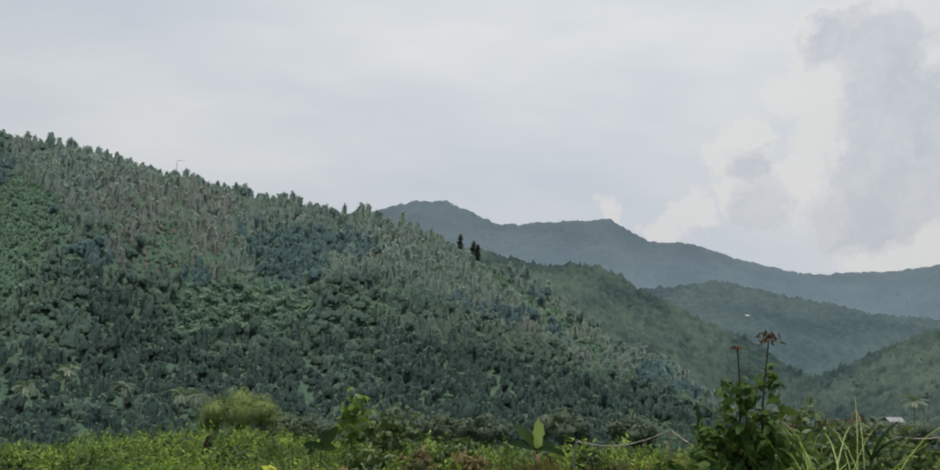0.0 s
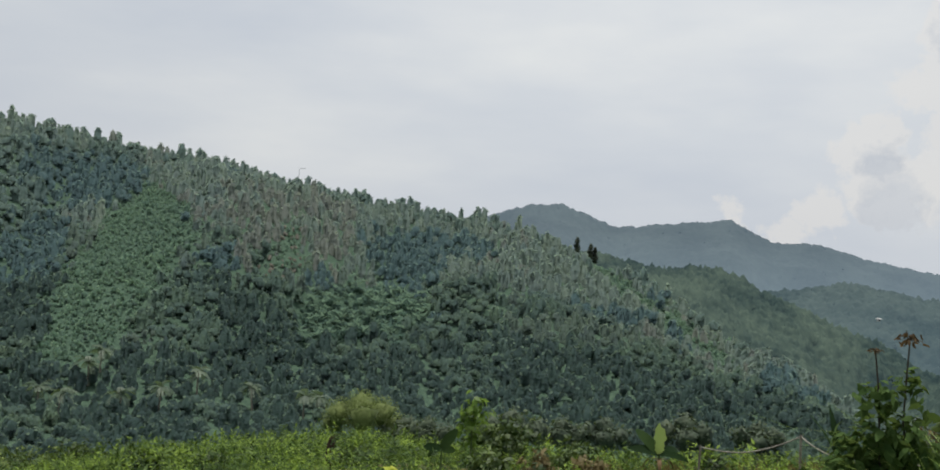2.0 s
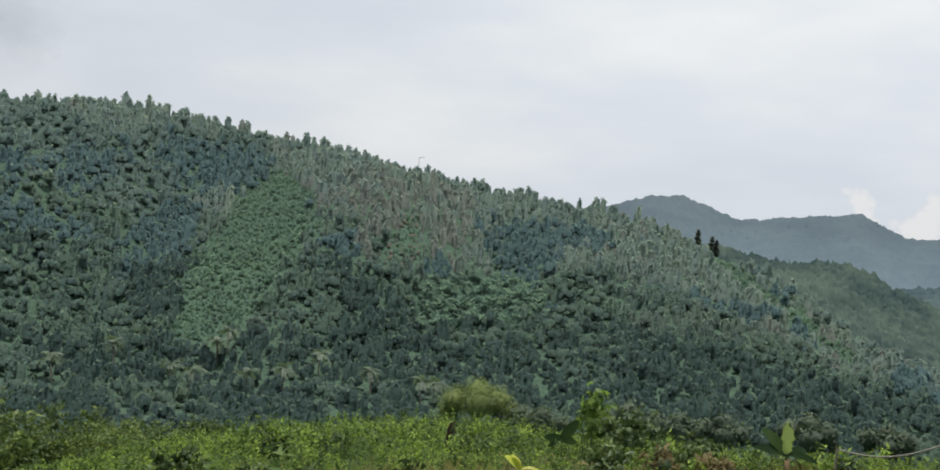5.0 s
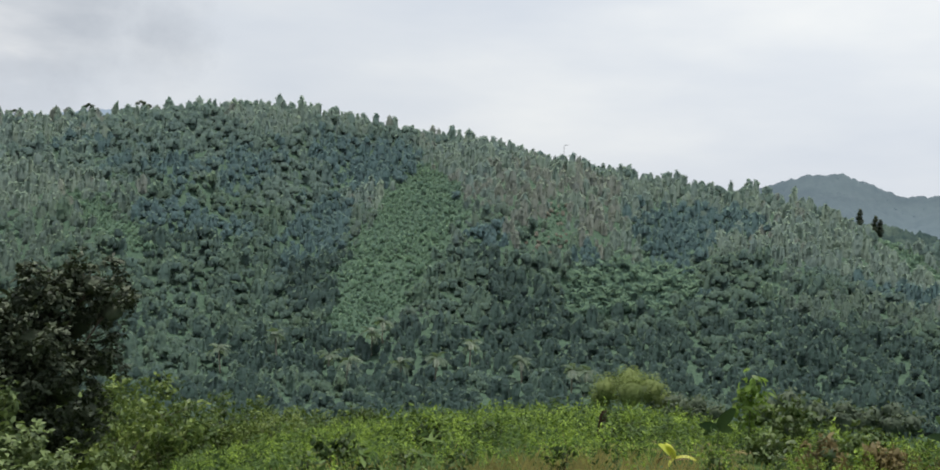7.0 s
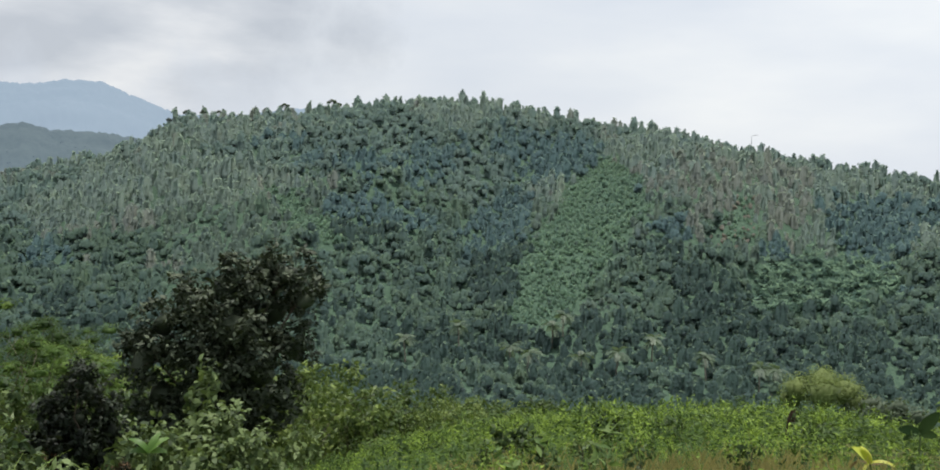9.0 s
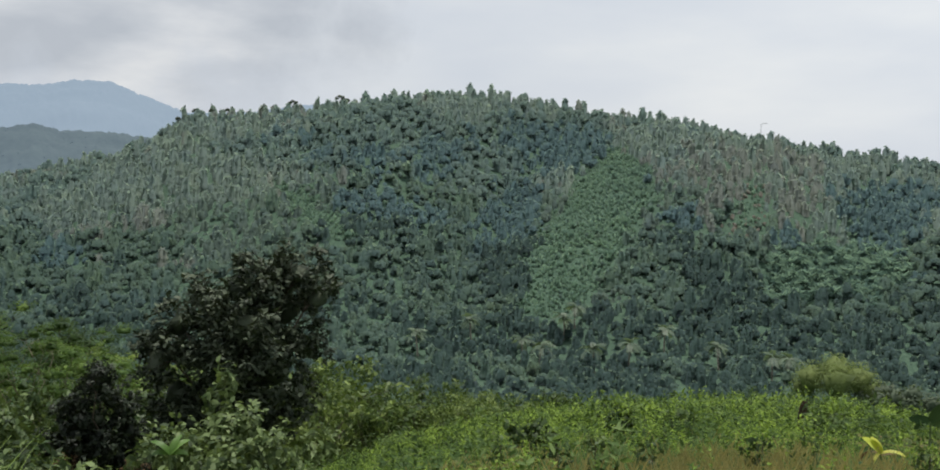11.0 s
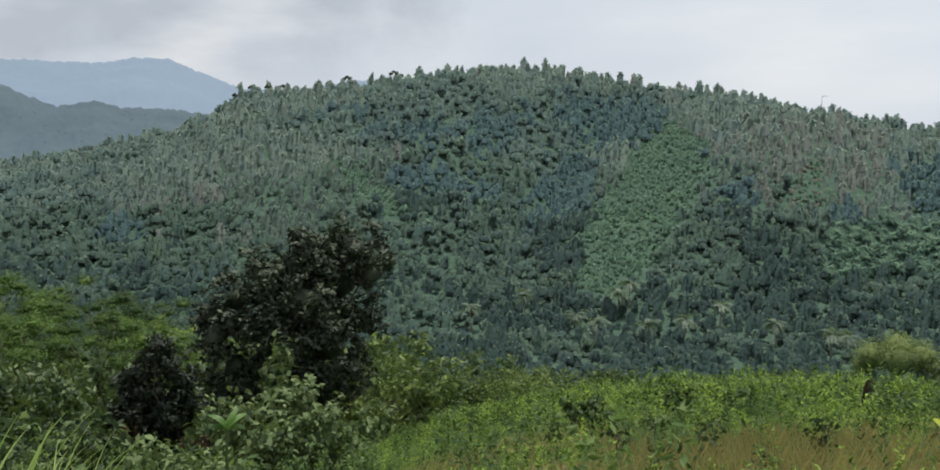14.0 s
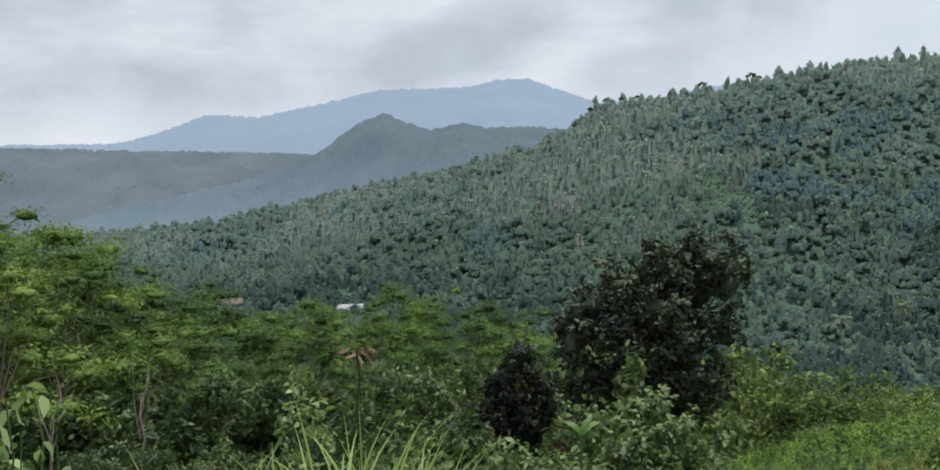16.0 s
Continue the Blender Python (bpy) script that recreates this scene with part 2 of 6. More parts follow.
# The pale stop paints glints onto random leaves of the dark tree.
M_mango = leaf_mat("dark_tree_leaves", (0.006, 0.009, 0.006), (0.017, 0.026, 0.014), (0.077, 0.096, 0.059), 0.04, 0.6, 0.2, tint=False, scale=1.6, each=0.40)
# These three ramps also paint sunlit tops and shaded gaps into leaf tones.
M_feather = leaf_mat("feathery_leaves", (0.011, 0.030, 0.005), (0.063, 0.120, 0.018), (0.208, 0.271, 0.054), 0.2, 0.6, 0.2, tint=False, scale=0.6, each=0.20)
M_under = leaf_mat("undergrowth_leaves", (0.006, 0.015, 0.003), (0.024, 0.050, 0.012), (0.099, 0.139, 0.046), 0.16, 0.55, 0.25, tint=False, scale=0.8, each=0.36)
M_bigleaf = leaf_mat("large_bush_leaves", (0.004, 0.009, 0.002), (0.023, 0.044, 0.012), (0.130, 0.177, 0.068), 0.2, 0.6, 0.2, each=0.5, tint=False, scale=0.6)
M_banana = leaf_mat("banana_leaves", (0.006, 0.016, 0.006), (0.013, 0.030, 0.010), (0.04, 0.07, 0.02), 0.08, 0.75, 0.05, tint=False, scale=1.0)
M_young = leaf_mat("young_banana_leaf", (0.20, 0.32, 0.06), (0.30, 0.43, 0.10), (0.42, 0.52, 0.16), 0.5, 0.4, 0.4, tint=False, scale=1.0)
M_yellow = leaf_mat("yellowed_leaf", (0.35, 0.38, 0.05), (0.55, 0.55, 0.10), (0.68, 0.64, 0.20), 0.5, 0.45, 0.4, tint=False, scale=1.0)
M_deadleaf = leaf_mat("dead_leaf", (0.028, 0.018, 0.010), (0.068, 0.043, 0.022), (0.15, 0.10, 0.05), 0.15, 0.8, 0.2, tint=False, scale=2.0, sheer=(0.4, 0.2, 0.1))
M_bark = plain_mat("bark", (0.05, 0.04, 0.03), (0.13, 0.105, 0.08), 4.0, 0.9, 0.6, stretch=(1, 1, 0.25))
M_palebark = plain_mat("pale_bark", (0.16, 0.14, 0.11), (0.34, 0.31, 0.26), 4.0, 0.85, 0.5, stretch=(1, 1, 0.3))
M_midbark = plain_mat("grey_bark", (0.12, 0.105, 0.072), (0.26, 0.225, 0.16), 4.0, 0.85, 0.5, stretch=(1, 1, 0.3))
M_stem = plain_mat("green_stem", (0.05, 0.08, 0.025), (0.11, 0.15, 0.05), 8.0, 0.6, 0.2)
M_stump = plain_mat("burnt_wood", (0.03, 0.02, 0.014), (0.09, 0.055, 0.035), 9.0, 0.9, 0.8, stretch=(1, 1, 0.3))
M_rope = plain_mat("weathered_rope", (0.20, 0.19, 0.16), (0.36, 0.34, 0.29), 20.0, 0.9, 0.5)
M_roof = plain_mat("pale_tin_roof", (0.15, 0.16, 0.165), (0.27, 0.275, 0.275), 0.8, 0.5, 0.2, metal=0.2)
M_tile = plain_mat("red_tile_roof", (0.085, 0.07, 0.062), (0.14, 0.112, 0.096), 1.5, 0.85, 0.5)
M_plaster = plain_mat("whitewashed_wall", (0.40, 0.39, 0.365), (0.58, 0.565, 0.53), 1.0, 0.9, 0.2)
M_hole = plain_mat("dark_window", (0.015, 0.016, 0.018), (0.03, 0.03, 0.034), 2.0, 0.3, 0.0)
M_steel = plain_mat("grey_steel", (0.25, 0.25, 0.26), (0.4, 0.4, 0.41), 3.0, 0.5, 0.1, metal=0.6)
# Haze of each distance is painted in as emission, stronger farther off.
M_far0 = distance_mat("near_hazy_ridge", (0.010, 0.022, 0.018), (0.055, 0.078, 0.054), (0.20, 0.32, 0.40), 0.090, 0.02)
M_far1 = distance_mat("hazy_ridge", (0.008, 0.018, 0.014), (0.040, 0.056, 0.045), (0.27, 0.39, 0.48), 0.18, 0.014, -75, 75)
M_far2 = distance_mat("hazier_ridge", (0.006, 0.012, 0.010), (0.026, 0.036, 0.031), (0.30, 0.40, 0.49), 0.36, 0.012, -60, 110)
M_far3 = distance_mat("hazy_blue_mountain", (0.02, 0.03, 0.035), (0.03, 0.04, 0.045), (0.35, 0.44, 0.55), 0.76, 0.002)
M_darkbark = plain_mat("dark_bark", (0.025, 0.021, 0.016), (0.07, 0.058, 0.045), 4.0, 0.9, 0.6, stretch=(1, 1, 0.25))
# Pale stop stands for sun glare, painted onto random shoot leaves.
M_pale_shoot = leaf_mat("pale_shoot_leaves", (0.030, 0.068, 0.014), (0.102, 0.162, 0.048), (0.246, 0.315, 0.128), 0.36, 0.45, 0.4, tint=False, scale=2.0, each=0.5)
M_seedhead = leaf_mat("dry_bracts", (0.032, 0.021, 0.011), (0.070, 0.048, 0.025), (0.154, 0.105, 0.059), 0.2, 0.9, 0.1, tint=False, scale=3.0, sheer=(0.4, 0.26, 0.12))
M_rusthead = leaf_mat("rust_bracts", (0.030, 0.018, 0.012), (0.072, 0.046, 0.027), (0.204, 0.156, 0.090), 0.2, 0.9, 0.1, tint=False, scale=6.0, each=0.6, sheer=(0.4, 0.26, 0.12))
M_zinc = plain_mat("bright_zinc_roof", (0.6, 0.6, 0.6), (0.8, 0.8, 0.8), 0.8, 0.5, 0.2)
M_weedleaf = leaf_mat("tall_weed_leaves", (0.007, 0.018, 0.005), (0.018, 0.041, 0.011), (0.064, 0.108, 0.033), 0.24, 0.8, 0.05, tint=False, scale=1.5, each=0.5)
M_browngrass = leaf_mat("brown_grass_blades", (0.05, 0.05, 0.014), (0.11, 0.085, 0.028), (0.21, 0.15, 0.06), 0.35, 0.65, 0.25, scale=0.3, sheer=(0.5, 0.4, 0.15))
# Bank bushes: highlights and shaded gaps painted by the near-black to pale ramp.
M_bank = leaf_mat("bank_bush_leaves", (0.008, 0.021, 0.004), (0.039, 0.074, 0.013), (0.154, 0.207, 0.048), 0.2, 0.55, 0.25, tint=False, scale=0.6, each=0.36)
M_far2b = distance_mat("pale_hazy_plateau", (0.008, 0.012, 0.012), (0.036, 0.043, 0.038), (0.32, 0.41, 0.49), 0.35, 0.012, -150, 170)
M_fresh = leaf_mat("fresh_banana_leaves", (0.024, 0.064, 0.007), (0.052, 0.120, 0.014), (0.112, 0.200, 0.036), 0.35, 0.5, 0.35, tint=False, scale=1.0)


# ---------------------------------------------------------------- the lie of the land
EYE_Z = 1.6
T = lambda deg: np.tan(np.radians(deg))


def vnoise(x, y, seed=0):
    """Smooth value noise in the plane, 0 to 1."""
    x, y = np.asarray(x, float), np.asarray(y, float)
    xi, yi = np.floor(x).astype(np.int64), np.floor(y).astype(np.int64)
    fx, fy = x - xi, y - yi
    fx, fy = fx * fx * (3 - 2 * fx), fy * fy * (3 - 2 * fy)

    def h(i, j):
        k = (i * 374761393 + j * 668265263 + seed * 982451653) & 0x7FFFFFFF
        k = ((k ^ (k >> 13)) * 1274126177) & 0x7FFFFFFF
        return ((k ^ (k >> 16)) & 0xFFFF) / 65535.0

    return (h(xi, yi) * (1 - fx) + h(xi + 1, yi) * fx) * (1 - fy) + (h(xi, yi + 1) * (1 - fx) + h(xi + 1, yi + 1) * fx) * fy


def fbm(x, y, seed=0):
    return (vnoise(x, y, seed) + 0.5 * vnoise(2.1 * x, 2.1 * y, seed + 1) + 0.25 * vnoise(4.3 * x, 4.3 * y, seed + 2)) / 1.75


def domes(x, y, size, seed=0):
    """Rounded lumps on a jittered grid, about `size` apart: height 0 to 1, and a number for each lump."""
    x, y = np.asarray(x, float) / size, np.asarray(y, float) / size
    xi, yi = np.floor(x).astype(np.int64), np.floor(y).astype(np.int64)
    best, own = np.zeros(x.shape), np.zeros(x.shape)
    for i in (-1, 0, 1):
        for j in (-1, 0, 1):
            k = ((xi + i) * 374761393 + (yi + j) * 668265263 + seed * 982451653) & 0x7FFFFFFF
            k = ((k ^ (k >> 13)) * 1274126177) & 0x7FFFFFFF
            a, b, c = (k & 255) / 255.0, ((k >> 8) & 255) / 255.0, ((k >> 16) & 255) / 255.0
            d = np.hypot(x - (xi + i + 0.15 + 0.7 * a), y - (yi + j + 0.15 + 0.7 * b)) / (0.62 + 0.3 * c)
            h = np.sqrt(np.clip(1 - d * d, 0, 1)) * (0.6 + 0.4 * c)
            own = np.where(h > best, c, own)
            best = np.maximum(best, h)
    return best, own


# rise of the wooded hill's skyline by azimuth
CREST_AZ = [-60, -27, -20, -15.5, -13.8, -11.3, -7.8, -5.7, -2.8, 0.5, 2.3, 5.2, 11.4, 17, 22, 27.3, 32.6, 39, 41.5, 46.5, 49.7, 52,
            54, 56.5, 60.4, 65.3, 69.8, 73.5, 79.5, 84, 95, 120]
CREST_EL = [-9, -8.8, -8.4, -7.5, -6.3, -4.4, -3.3, -1.7, -0.1, 1.0, 2.0, 2.75, 3.35, 4.2, 5.2, 5.95, 6.75, 6.2, 5.8, 5.25, 4.95, 3.4,
            2.6, 1.9, 1.1, 0.1, -0.8, -1.5, -1.8, -2.0, -3, -6]
EDGE_AZ = [-60, -25, -18, -5, 5, 15, 25, 28, 33, 38, 43, 50, 60, 75, 90, 130]
EDGE_EL = [-8, -8.7, -9.3, -10.6, -10.6, -10.1, -10.9, -11.3, -12.3, -13.8, -15.6, -16.5, -17.0, -17.0, -16, -10]


def hill_lines(az):
    """By azimuth: field's edge (r, z), valley floor (r, z), foot of the hill (r, z), crest (r, z)."""
    az = np.asarray(az, float)
    rm = np.interp(az, [-30, 30, 45, 55, 90], [40, 40, 34, 26, 22])
    zm = EYE_Z + rm * T(np.interp(az, EDGE_AZ, EDGE_EL)) - np.interp(az, [25, 45], [0.95, 0.2])
    rv = np.interp(az, [-30, 40, 60, 90], [165, 165, 190, 220])
    zv = np.interp(az, [-30, 0, 40, 60, 90], [-31, -33, -34, -38, -40])
    rb = np.interp(az, [-30, -16, 0, 40, 60, 90], [200, 200, 205, 210, 260, 330])
    zb = np.interp(az, [-30, 0, 40, 60, 90], [-30, -31, -33, -37, -40])
    rc = np.interp(az, [-30, -16, -10, 5, 30, 50, 60, 90], [225, 240, 300, 380, 430, 430, 480, 560])
    zc = EYE_Z + rc * T(np.interp(az, CREST_AZ, CREST_EL)) - np.interp(az, [-18, -8, 10, 20, 30, 40, 52], [4.4, 5.2, 5.5, 5.3, 4.8, 4.6, 4.6])
    return rm, zm, rv, zv, rb, zb, rc, zc


def ground_z(x, y):
    x, y = np.asarray(x, float), np.asarray(y, float)
    r, az = np.hypot(x, y), np.degrees(np.arctan2(-x, y))
    behind = np.clip((np.abs(az - 30) - 75) / 60, 0, 1)      # behind the camera the slope climbs gently
    rm, zm, rv, zv, rb, zb, rc, zc = hill_lines(np.clip(az, -59, 119))
    s = lambda a, b: np.clip((r - a) / np.maximum(b - a, 1e-6), 0, 1)
    ease = lambda t: t * t * (3 - 2 * t)
    z = zm * s(0, rm) ** 1.05
    z = z + (zv - zm) * (s(rm, rv) ** 0.75)
    z = z + (zb - zv) * s(rv, rb)
    t = s(rb, rc)
    face = 0.72 * t + 0.28 * ease(t)
    z = z + (zc - zb) * face
    # gullies and spurs down the face
    bulge = np.sin(np.pi * t)
    lean = az + (t - 0.5) * 9
    z = z - 9 * bulge * np.exp(-((lean - 31.5) / 2.6) ** 2) + 7 * bulge * np.exp(-((lean - 40.5) / 3.2) ** 2)
    z = z + 5 * bulge * np.exp(-((lean - 21.0) / 4.0) ** 2) - 5 * bulge * np.exp(-((lean - 12) / 3.0) ** 2)
    z = z + bulge * 9 * (fbm(x / 60, y / 60, 4) - 0.5)
    z = z + (np.minimum(-40, zc - 55) - zc) * ease(s(rc, rc + 260))
    z = z + 0.5 * (fbm(x / 6, y / 6, 9) - 0.5) * s(3, 15) * (1 - s(60, 90))
    return z * (1 - behind) + behind * 0.05 * r


def link_mesh(name, verts, faces_flat, corner, material, tint=None, smooth=False, normals=None):
    """One mesh from arrays: verts (n, 3), faces flat with `corner` corners each."""
    me = bpy.data.meshes.new(name)
    verts, faces_flat = np.asarray(verts, np.float32), np.asarray(faces_flat, np.int32).ravel()
    n = len(faces_flat) // corner
    me.vertices.add(len(verts))
    me.vertices.foreach_set("co", verts.ravel())
    me.loops.add(len(faces_flat))
    me.loops.foreach_set("vertex_index", faces_flat)
    me.polygons.add(n)
    me.polygons.foreach_set("loop_start", np.arange(0, n * corner, corner, dtype=np.int32))
    me.polygons.foreach_set("use_smooth", np.full(n, smooth or normals is not None, bool))
    if tint is not None:
        at = me.attributes.new("tint", "FLOAT", "POINT")
        at.data.foreach_set("value", np.asarray(tint, np.float32))
    me.materials.append(material)
    me.update(calc_edges=True)
    me.validate()
    if normals is not None:
        at_n = me.attributes.new("custom_normal", "FLOAT_VECTOR", "POINT")
        at_n.data.foreach_set("vector", np.asarray(normals, np.float32).ravel())
    return new(name, me)


def grid_faces(rows, cols):
    i, j = np.meshgrid(np.arange(rows - 1), np.arange(cols - 1), indexing="ij")
    a = i * cols + j
    return np.stack([a, a + 1, a + cols + 1, a + cols], -1).reshape(-1, 4)


def build_ground():
    az = np.concatenate([np.arange(-180, -35, 5.0), np.arange(-35, 100, 0.5), np.arange(100, 180.1, 5.0)])
    r = np.concatenate([[0.0], np.geomspace(1.2, 60, 46), np.linspace(66, 620, 74), np.geomspace(680, 4900, 14)])
    A, Rr = np.meshgrid(np.radians(az), r, indexing="ij")
    x, y = -np.sin(A) * Rr, np.cos(A) * Rr
    v = np.stack([x, y, ground_z(x, y)], -1).reshape(-1, 3)
    wooded = np.clip((np.hypot(v[:, 0], v[:, 1]) - 60) / 60, 0, 1)
    ob = link_mesh("ground", v, grid_faces(len(az), len(r))[:, ::-1], 4, M_ground, wooded, smooth=True)
    return tagged(ob, "grassy hillside falling into a wooded valley", "ground", kind="structure")


build_ground()


# ---------------------------------------------------------------- leaves and crowns, as arrays
rng = np.random.default_rng(7)


def unit(v):
    return v / np.maximum(np.linalg.norm(v, axis=-1, keepdims=True), 1e-9)


def leaf_quads(centre, normal, along, length, width, fold=0.0):
    """Diamond leaves, two triangles' worth of quad each: (n*4, 3)."""
    normal = unit(normal)
    along = unit(along - normal * np.sum(along * normal, -1, keepdims=True))
    side = np.cross(normal, along)
    L, W = np.reshape(length, (-1, 1)), np.reshape(width, (-1, 1))
    a = centre - along * L * 0.5
    c = centre + along * L * 0.5
    b = centre + side * W * 0.5 + normal * W * fold - along * L * 0.06
    d = centre - side * W * 0.5 + normal * W * fold - along * L * 0.06
    return np.stack([a, d, c, b], 1).reshape(-1, 3)


def oval_leaves(centre, normal, along, length, width, fold=0.15):
    """Oval pointed leaves folded along the midrib, eight points each: verts, triangles."""
    normal = unit(normal)
    along = unit(along - normal * np.sum(along * normal, -1, keepdims=True))
    side = np.cross(normal, along)
    L, W = np.reshape(length, (-1, 1)), np.reshape(width, (-1, 1))
    rows = []
    for t, w, dip in ((-0.5, 0, 0.0), (-0.22, 0.46, 0.03), (0.14, 0.42, 0.02), (0.5, 0, -0.08)):
        mid = centre + along * L * t + normal * L * dip
        if w:
            rows += [mid - side * W * w + normal * W * fold, mid, mid + side * W * w + normal * W * fold]
        else:
            rows.append(mid)
    v = np.stack(rows, 1).reshape(-1, 3)
    f = np.array([(0, 2, 1), (0, 3, 2), (1, 2, 5), (1, 5, 4), (2, 3, 6), (2, 6, 5), (4, 5, 7), (5, 6, 7)])
    n = len(L)
    return v, (f[None, :, ::-1] + 8 * np.arange(n)[:, None, None]).reshape(-1, 3)


def star_template(n, leaf, seed):
    """A rosette of long arching leaves."""
    g = np.random.default_rng(seed)
    a = np.arange(n) * 2.4 + g.random() * 6
    up = g.uniform(0.1, 1.4, n)
    al = np.stack([np.cos(a), np.sin(a), up], -1)
    L = leaf * g.uniform(0.7, 1.2, n)
    root = np.array([0, 0, leaf * 0.8])
    nor = np.stack([-np.cos(a) * 0.6, -np.sin(a) * 0.6, np.ones(n)], -1)
    q1 = leaf_quads(root + unit(al) * (L * 0.4)[:, None], nor, al, L * 0.9, L * 0.24, 0.1)
    al2 = np.stack([np.cos(a), np.sin(a), up - 1.5], -1)
    q2 = leaf_quads(root + unit(al) * (L * 0.75)[:, None] + unit(al2) * (L * 0.25)[:, None], nor, al2, L * 0.7, L * 0.22, 0.1)
    q = np.concatenate([q1, q2])
    return q, quad_tris(2 * n), unit(unit(q - [0, 0, leaf * 0.2]) + [0, 0, 0.6])


def ico_arrays():
    bm = bmesh.new()
    bmesh.ops.create_icosphere(bm, subdivisions=1, radius=1.0)
    v, f = np.array([p.co[:] for p in bm.verts]), np.array([[p.index for p in q.verts] for q in bm.faces])
    bm.free()
    return unit(v), f


ICO_V, ICO_F = ico_arrays()


def quad_tris(n, start=0):
    i = start + 4 * np.arange(n)[:, None]
    return np.concatenate([i + [0, 1, 2], i + [0, 2, 3]])


def clumps(centres, sizes, tall, g, rough=0.22):
    """Uneven rounded clumps: verts, triangles, normals."""
    k, m = len(centres), len(ICO_V)
    bump = 1 + g.uniform(-rough, rough, (k, m, 1))
    v = centres[:, None, :] + ICO_V[None] * bump * sizes[:, None, None] * np.array([1, 1, tall])
    f = (ICO_F[None] + m * np.arange(k)[:, None, None]).reshape(-1, 3)
    n = unit(np.broadcast_to(ICO_V[None], v.shape) + g.normal(0, 0.3, v.shape))
    return v.reshape(-1, 3), f, n.reshape(-1, 3)


def crown_template(n, k, shape, h, w, leaf, seed, bare=0.14):
    """A crown h metres high and w metres in half-width: k rounded clumps with n leaf sprays standing off them. shape: cone, ovoid or dome."""
    g = np.random.default_rng(seed)
    u = (np.arange(k) + g.uniform(0.2, 0.8, k)) / k
    if shape == "cone":
        rad, size = 0.62 * (1 - u) ** 0.8, 0.50 - 0.24 * u
    elif shape == "ovoid":
        rad, size = 0.6 * np.sin(np.pi * (0.12 + 0.8 * u)), 0.5 - 0.14 * u
    else:
        rad, size = 0.75 * np.sqrt(1 - u * u * 0.8), 0.46 - 0.10 * u
    rad = rad * g.uniform(0.6, 1.25, k)
    if k < 6:
        rad, size = rad * 0.8, size * 1.3
    ang = np.arange(k) * 2.4 + g.random() * 6
    tall = 1.0 if shape == "dome" else 1.2
    size = size * w * g.uniform(0.7, 1.3, k)
    lz = h * bare + size * tall + np.maximum(h * (1 - bare) - 2 * size * tall, 0) * u
    c = np.stack([np.cos(ang) * rad * w, np.sin(ang) * rad * w, lz], -1)
    some = slice(None, None, 2) if k > 5 else slice(None)
    cv, cf, cn = clumps(c[some], size[some] * (0.58 if k > 5 else 0.72), tall, g, 0.3)
    which = g.integers(0, k, n)
    d = unit(g.normal(0, 1, (n, 3)) + [0, 0, 0.3])
    p = c[which] + d * (size[which] * g.uniform(0.62, 1.14, n))[:, None] * [1, 1, tall]
    nor = d + [0, 0, 0.2] + g.normal(0, 0.38, (n, 3))
    L = leaf * g.uniform(0.6, 1.4, n)
    q = leaf_quads(p, nor, g.normal(0, 1, (n, 3)), L, L * g.uniform(0.6, 1.0, n))
    soft = unit(unit(q - np.repeat(c[which], 4, 0)) + np.repeat(unit(nor), 4, 0) * 0.22)
    v, f, m = np.concatenate([cv, q]), np.concatenate([cf, quad_tris(n, len(cv))]), np.concatenate([cn, soft])
    mid = unit((v - [0, 0, h * 0.45]) * [1, 1, 0.6])
    return v, f, unit(m * 0.6 + mid * 0.4 + [0, 0, 0.15])


def scatter(name, spots, size, templates, material, label, category="forest", squash=0.15, soft=True):
    """One object of kind stuff: a crown at every spot, sized by `size`."""
    n = len(spots)
    pick = rng.integers(0, len(templates), n)
    turn = rng.random(n) * 2 * np.pi
    tint = rng.random(n)
    tall = size * rng.uniform(1 - squash, 1 + squash, n)
    vs, fs, ts, ns, count = [], [], [], [], 0
    for k, (q, f, m) in enumerate(templates):
        idx = np.nonzero(pick == k)[0]
        if not len(idx):
            continue
        c, s = np.cos(turn[idx])[:, None], np.sin(turn[idx])[:, None]
        x = (q[None, :, 0] * c - q[None, :, 1] * s) * size[idx][:, None]
        y = (q[None, :, 0] * s + q[None, :, 1] * c) * size[idx][:, None]
        z = q[None, :, 2] * tall[idx][:, None]
        v = np.stack([x, y, z], -1) + spots[idx][:, None, :]
        vs.append(v.reshape(-1, 3))
        nx, ny = m[None, :, 0] * c - m[None, :, 1] * s, m[None, :, 0] * s + m[None, :, 1] * c
        ns.append(np.stack([nx, ny, np.broadcast_to(m[None, :, 2], nx.shape)], -1).reshape(-1, 3))
        ts.append(np.repeat(tint[idx], len(q)))
        fs.append((f[None] + count + len(q) * np.arange(len(idx))[:, None, None]).reshape(-1, 3))
        count += len(q) * len(idx)
    ob = link_mesh(name, np.concatenate(vs), np.concatenate(fs), 3, material, np.concatenate(ts), normals=np.concatenate(ns) if soft else None)
    return tagged(ob, label, category, kind="stuff")


def inside(px, py, poly):
    """Which points lie in the polygon."""
    c = np.zeros(len(px), bool)
    for (x0, y0), (x1, y1) in zip(poly, poly[1:] + poly[:1]):
        hit = ((y0 > py) != (y1 > py)) & (px < (x1 - x0) * (py - y0) / (y1 - y0 + 1e-12) + x0)
        c ^= hit
    return c


